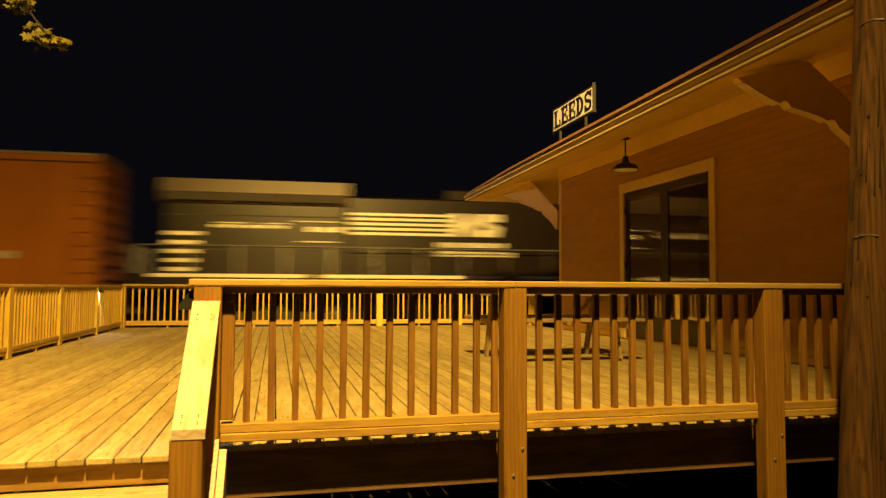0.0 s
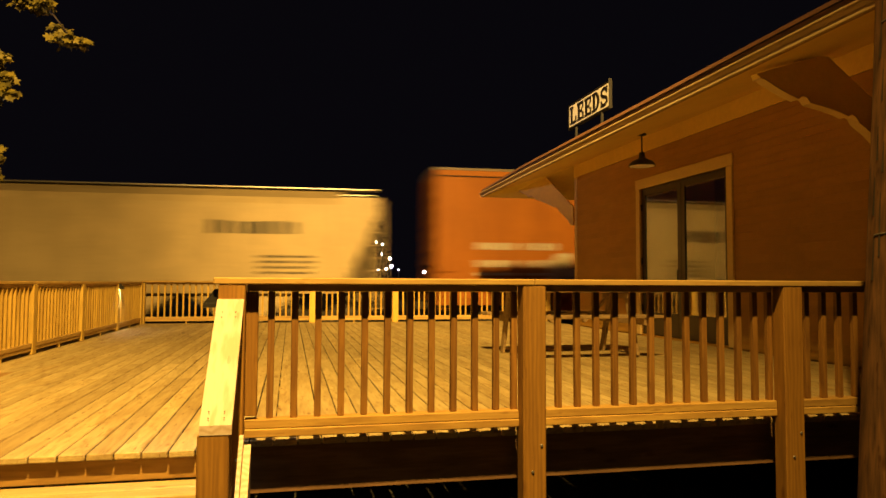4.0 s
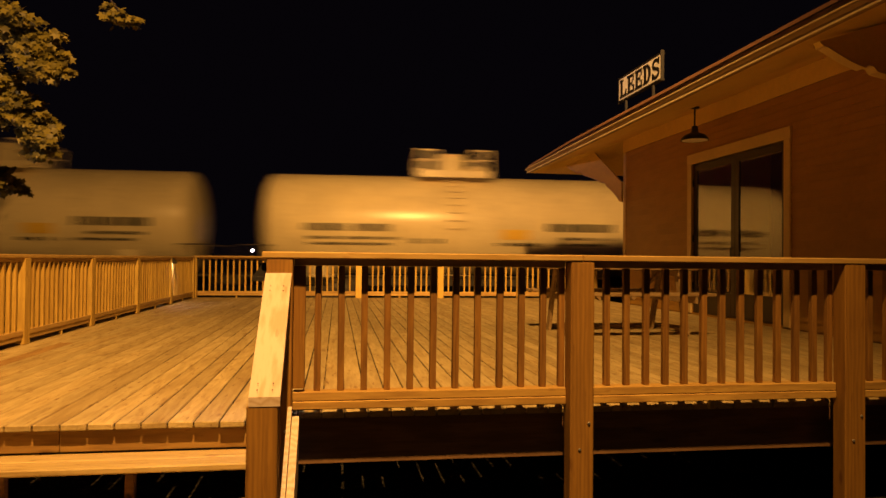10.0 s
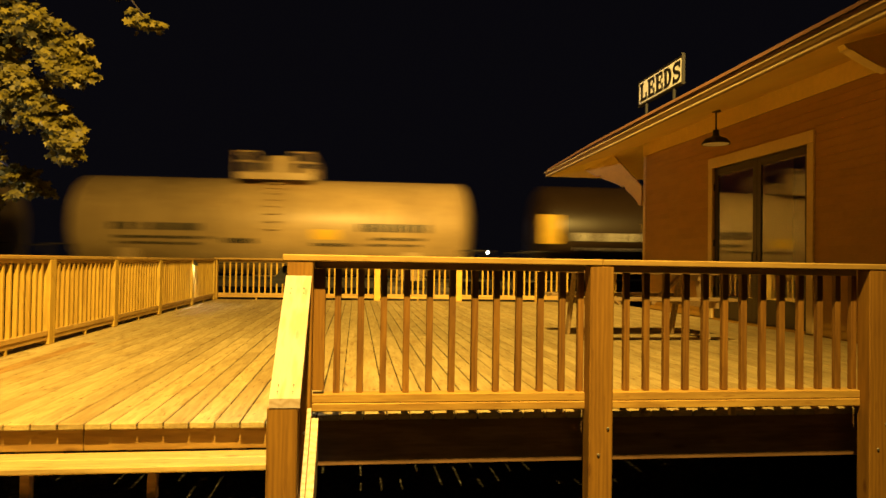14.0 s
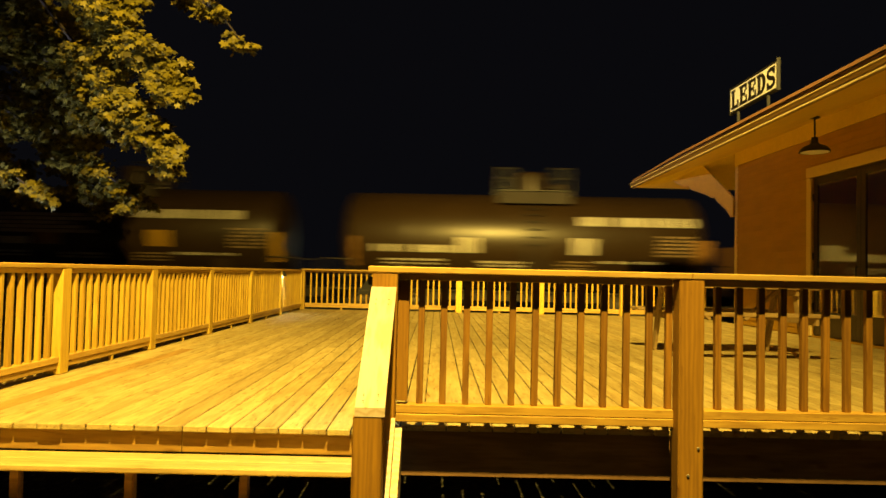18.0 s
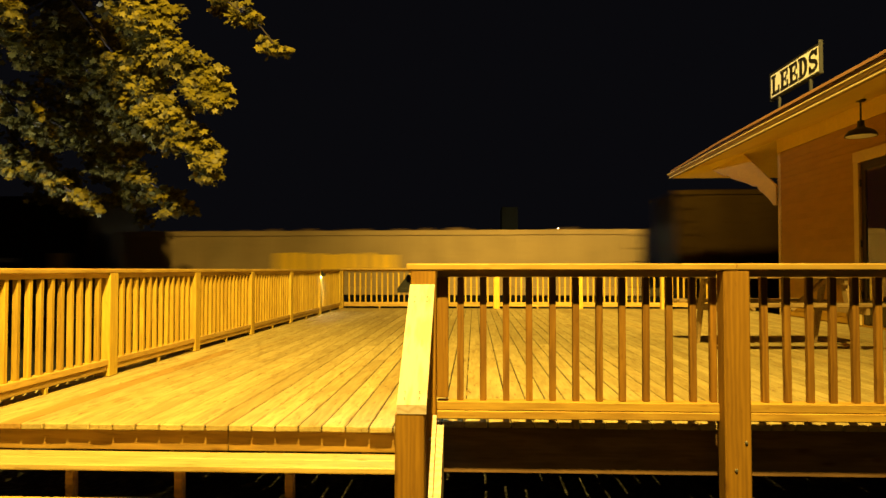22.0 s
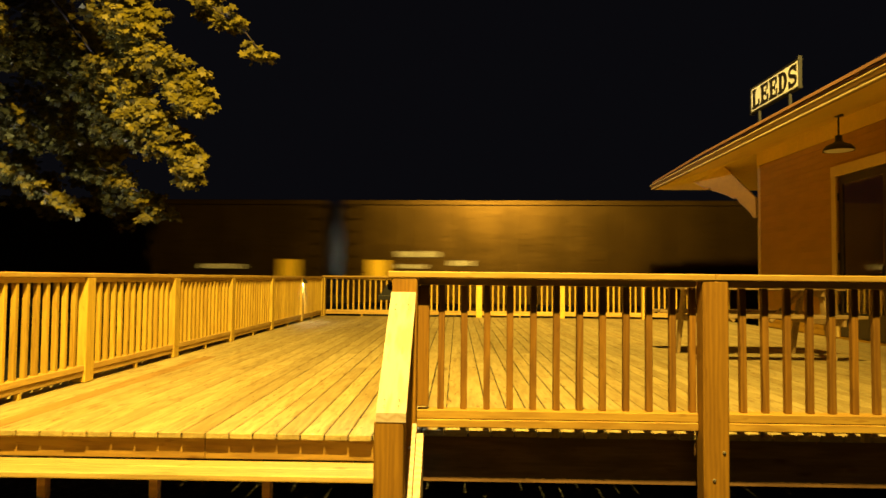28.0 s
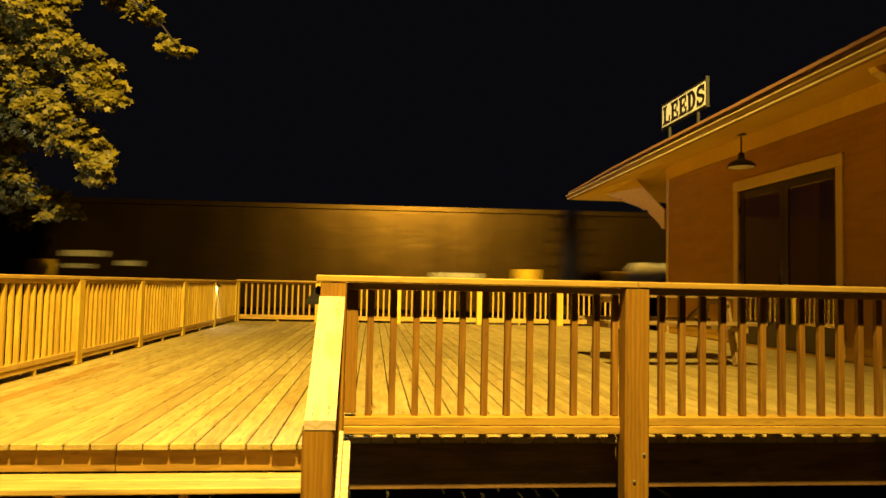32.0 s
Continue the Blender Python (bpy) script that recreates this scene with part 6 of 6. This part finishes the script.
BOUGHS = [
    ([(-7, 9.8, 6.4), (-5, 9.4, 5.8), (-4.17, 9.2, 5.0), (-3.73, 9.2, 4.72), (-3.28, 9.2, 4.40), (-2.97, 9.2, 4.0)], 0.2, 900),
    ([(-7, 9.9, 6.4), (-5.5, 9.5, 5.7), (-4.9, 9.2, 4.6), (-4.4, 9.2, 4.0), (-4.05, 9.2, 3.55), (-3.92, 9.2, 3.25)], 0.36, 3900),
    ([(-6.5, 10, 6.4), (-5.5, 9.6, 5.4), (-4.95, 9.4, 4.3), (-4.75, 9.4, 3.95)], 0.36, 2700),
    ([(-6.8, 10.4, 5.4), (-5.7, 9.9, 4.2), (-5.0, 9.5, 3.5), (-4.5, 9.4, 3.0), (-4.15, 9.4, 2.6), (-3.97, 9.4, 2.35)], 0.3, 3500),
    ([(-8, 10, 5.4), (-7, 9.2, 4.9), (-6.7, 9, 4.4), (-6.5, 9, 3.9)], 0.26, 1300),
    ([(-8, 10, 4.4), (-7.1, 9.2, 3.6), (-6.6, 9, 3.15), (-6.1, 9, 2.75)], 0.24, 1100),
    ([(-8.2, 10.2, 3.6), (-7.2, 9.6, 2.65), (-6.4, 9.4, 2.3), (-5.7, 9.4, 1.8)], 0.22, 1100),
    ([(-8.6, 11.5, 5), (-8, 12.6, 4.5), (-7.4, 12.8, 3.5), (-6.9, 12.8, 2.2)], 0.6, 2600),
    ([(-8.6, 11.5, 6), (-7.8, 12.6, 6), (-7, 12.8, 5), (-6.6, 12.6, 4.2)], 0.6, 2600),
    ([(-8.8, 11.5, 4), (-9.0, 12.3, 3.5), (-8.4, 12.6, 2.7), (-7.8, 12.6, 2.2)], 0.5, 1800),
    ([(-8.4, 11.2, 5), (-7.4, 11.4, 4.4), (-6.6, 11.4, 3.2), (-6.0, 11.4, 2.1)], 0.34, 1600),
    ([(-8.4, 11.2, 6), (-7.2, 11.0, 5.6), (-6.5, 10.8, 4.8), (-6.2, 10.8, 4.2)], 0.4, 1500),
    # next two: unseen boughs, added to shade the crown's left and middle
    ([(-8.4, 10, 6.8), (-7, 8.6, 6.6), (-6, 8.0, 6.0), (-5.1, 7.9, 5.5)], 0.42, 3200),
    ([(-7.8, 9, 6.2), (-6.8, 8.3, 5.7), (-5.9, 8.1, 5.3)], 0.3, 2000),
    ([(-8.6, 10, 7.9), (-8.2, 9.6, 7.5), (-7.6, 9.4, 7.1), (-6.9, 9.2, 6.9)], 0.5, 1700),
    ([(-8.6, 10, 7.2), (-8.0, 9.5, 6.8), (-7.5, 9.3, 6.5), (-7.0, 9.2, 6.3)], 0.4, 1000),
    # next two: unseen boughs, added to keep lantern light off the lower left
    ([(-8, 9.5, 7), (-6.2, 7.4, 5.7), (-5.4, 6.8, 4.7), (-4.6, 6.5, 4.28)], 0.15, 1500),
    ([(-8, 9.5, 6.6), (-6.6, 8.0, 5.6), (-6.0, 7.6, 4.85), (-5.3, 7.4, 4.45)], 0.16, 1300),
    ([(-8.8, 10.4, 7), (-8.0, 10, 7), (-7.4, 9.6, 6.6), (-6.9, 9.2, 6.3)], 0.5, 2500),
    ([(-8, 10.4, 6.5), (-6.9, 9.8, 6.0), (-6.1, 9.6, 5.7)], 0.42, 1700),
    ([(-8.4, 10.5, 8), (-8.2, 10.5, 8.8), (-7.6, 10, 9.4)], 0.7, 1500),
    ([(-8.5, 10.6, 7), (-10, 11, 7.5), (-11, 11, 7.4)], 0.9, 900),
    # next three: unseen, added to shade a stripe of crown and the train's left
    ([(-8, 9.6, 8), (-6, 8.0, 7.6), (-5.0, 6.8, 7.0), (-4.4, 6.2, 6.3), (-4.2, 6.1, 5.7), (-3.98, 6.1, 5.1), (-3.75, 6.1, 4.5)], 0.27, 4000),
    ([(-8, 9.6, 8.6), (-6.4, 7.6, 8.1), (-5.2, 6.5, 7.7), (-4.3, 6.1, 7.3), (-3.6, 6.1, 7.1)], 0.46, 3000),
    ([(-8, 9.6, 7.4), (-6.2, 7.4, 7.0), (-4.9, 6.4, 6.5), (-4.55, 6.2, 6.0), (-4.35, 6.1, 5.4), (-4.1, 6.1, 4.8)], 0.2, 2800),
    ([(-8.3, 10.6, 5), (-7.0, 10.4, 4.6), (-6.0, 10.2, 3.8), (-5.2, 10.1, 2.9)], 0.42, 2600),
    ([(-8.3, 10.6, 4), (-7.2, 10.6, 3.4), (-6.2, 10.5, 2.8), (-5.2, 10.4, 2.2), (-4.75, 10.3, 1.9)], 0.32, 2000),
]
maple((-8.7, 10.8, GROUND), 7, BOUGHS)

# ---- picnic tables on the deck ----


def picnic_table(m, label):
    """Its length runs along x; each end is a splayed pair of legs with a cross bar that carries the benches."""
    t = thing("picnic_table", label, "picnic table", m, group="picnic tables")
    for k in range(5):
        part("tabletop_board", Geo().box(-0.95, -0.37 + k * 0.149, 0.815, 0.95, -0.228 + k * 0.149, 0.853, 0.006), M_TABLE, t)
    for s in (-1, 1):
        for k in (0, 1):
            part("bench_board", Geo().box(-0.95, s * 0.62 - 0.142 + 0.146 * k, 0.505, 0.95, s * 0.62 - 0.002 + 0.146 * k, 0.543, 0.006), M_TABLE, t)
        x = s * 0.70
        part("cross_bar", Geo().box(x - 0.019, -0.74, 0.42, x + 0.019, 0.74, 0.504, 0.004), M_TABLE, t)
        part("top_bar", Geo().box(x - 0.019, -0.34, 0.74, x + 0.019, 0.34, 0.814, 0.004), M_TABLE, t)
        for q in (-1, 1):
            ang = math.degrees(math.atan2(q * 0.24, 0.81))
            part("leg", Geo().box(-0.019, -0.05, 0.0, 0.019, 0.05, 0.835, 0.004), M_TABLE, t, at=pose(x + 0.04 * s, q * 0.45, 0.012, ang, 0, 0))
        part("brace", Geo().box(-0.019, -0.04, 0, 0.019, 0.04, 0.56, 0.004), M_TABLE, t, at=pose(s * 0.22, 0, 0.43, 0, s * 48, 0))
    return t


picnic_table(pose(3.34, 8.2, 0, 0, 0, 3), "weathered timber picnic table standing on the deck")

# ---- far lights ----
M_FARW = glow("far_white_lamp", (0.85, 1.0, 0.95), 60.0)
M_FARY = glow("far_warm_lamp", (1.0, 0.75, 0.4), 60.0)
far_lamp = Geo().lathe([(0.0, -0.16), (0.12, -0.1), (0.16, 0.0), (0.12, 0.1), (0.0, 0.16)], "z", 12)


def distant_lamp(x, y, z, m, size=1.0):
    t = thing("distant_lamp", "small far lamp on a thin post beyond the track", "lamp", (x, y, GROUND), group="distant lamps")
    part("shaft", Geo().tube((0, 0, 0), (0, 0, z - GROUND - 0.1 * size), 0.05, 8), M_IRON, t)
    h = part("lamp_head", far_lamp, m, t, at=Matrix.Translation((0, 0, z - GROUND)) @ Matrix.Diagonal((size, size, size, 1)))
    h.data.materials[0] = m
    return t


for lx, lz, lm, ls in ((7.07, 4.49, M_FARY, 0.4), (7.63, 4.32, M_FARW, 0.45), (7.56, 3.46, M_FARW, 0.4), (8.3, 3.09, M_FARY, 0.8), (8.01, 2.15, M_FARY, 0.65), (8.45, 2.38, M_FARW, 0.8), (7.33, 2.06, M_FARW, 0.35), (9.08, 2.07, M_FARW, 0.3),
                       (11.4, 1.9, M_FARW, 0.9), (-37.9, 1.35, M_FARW, 1.3), (-7.35, 1.53, M_FARW, 0.85), (-0.7, 3.35, M_FARY, 0.6)):
    distant_lamp(lx, 60, lz, lm, ls)
block = thing("distant_building", "dim grey building far beyond the railway track", "building", (2.2, 66, GROUND))
part("wall", Geo().box(0.2, -1, 0, 1.7, 3, 7.6, 0.02), paint("far_grey_wall", (0.03, 0.034, 0.034), 0.8, 0.3), block)

# ---- motion ----
V0, V1 = 17.252, -0.03395


def motions():
    """The whole train rolls along the track, slowing a little."""
    ang = radians(TRACK_A)
    for car, s0 in TRAIN:
        rows = []
        for k in range(0, 33, 4):
            s = s0 + V0 * k + V1 * k * k
            rows.append((k, pose(s * math.cos(ang), TRACK_Y + s * math.sin(ang), RAILZ, 0, 0, TRACK_A)))
        walk(car, rows)


motions()
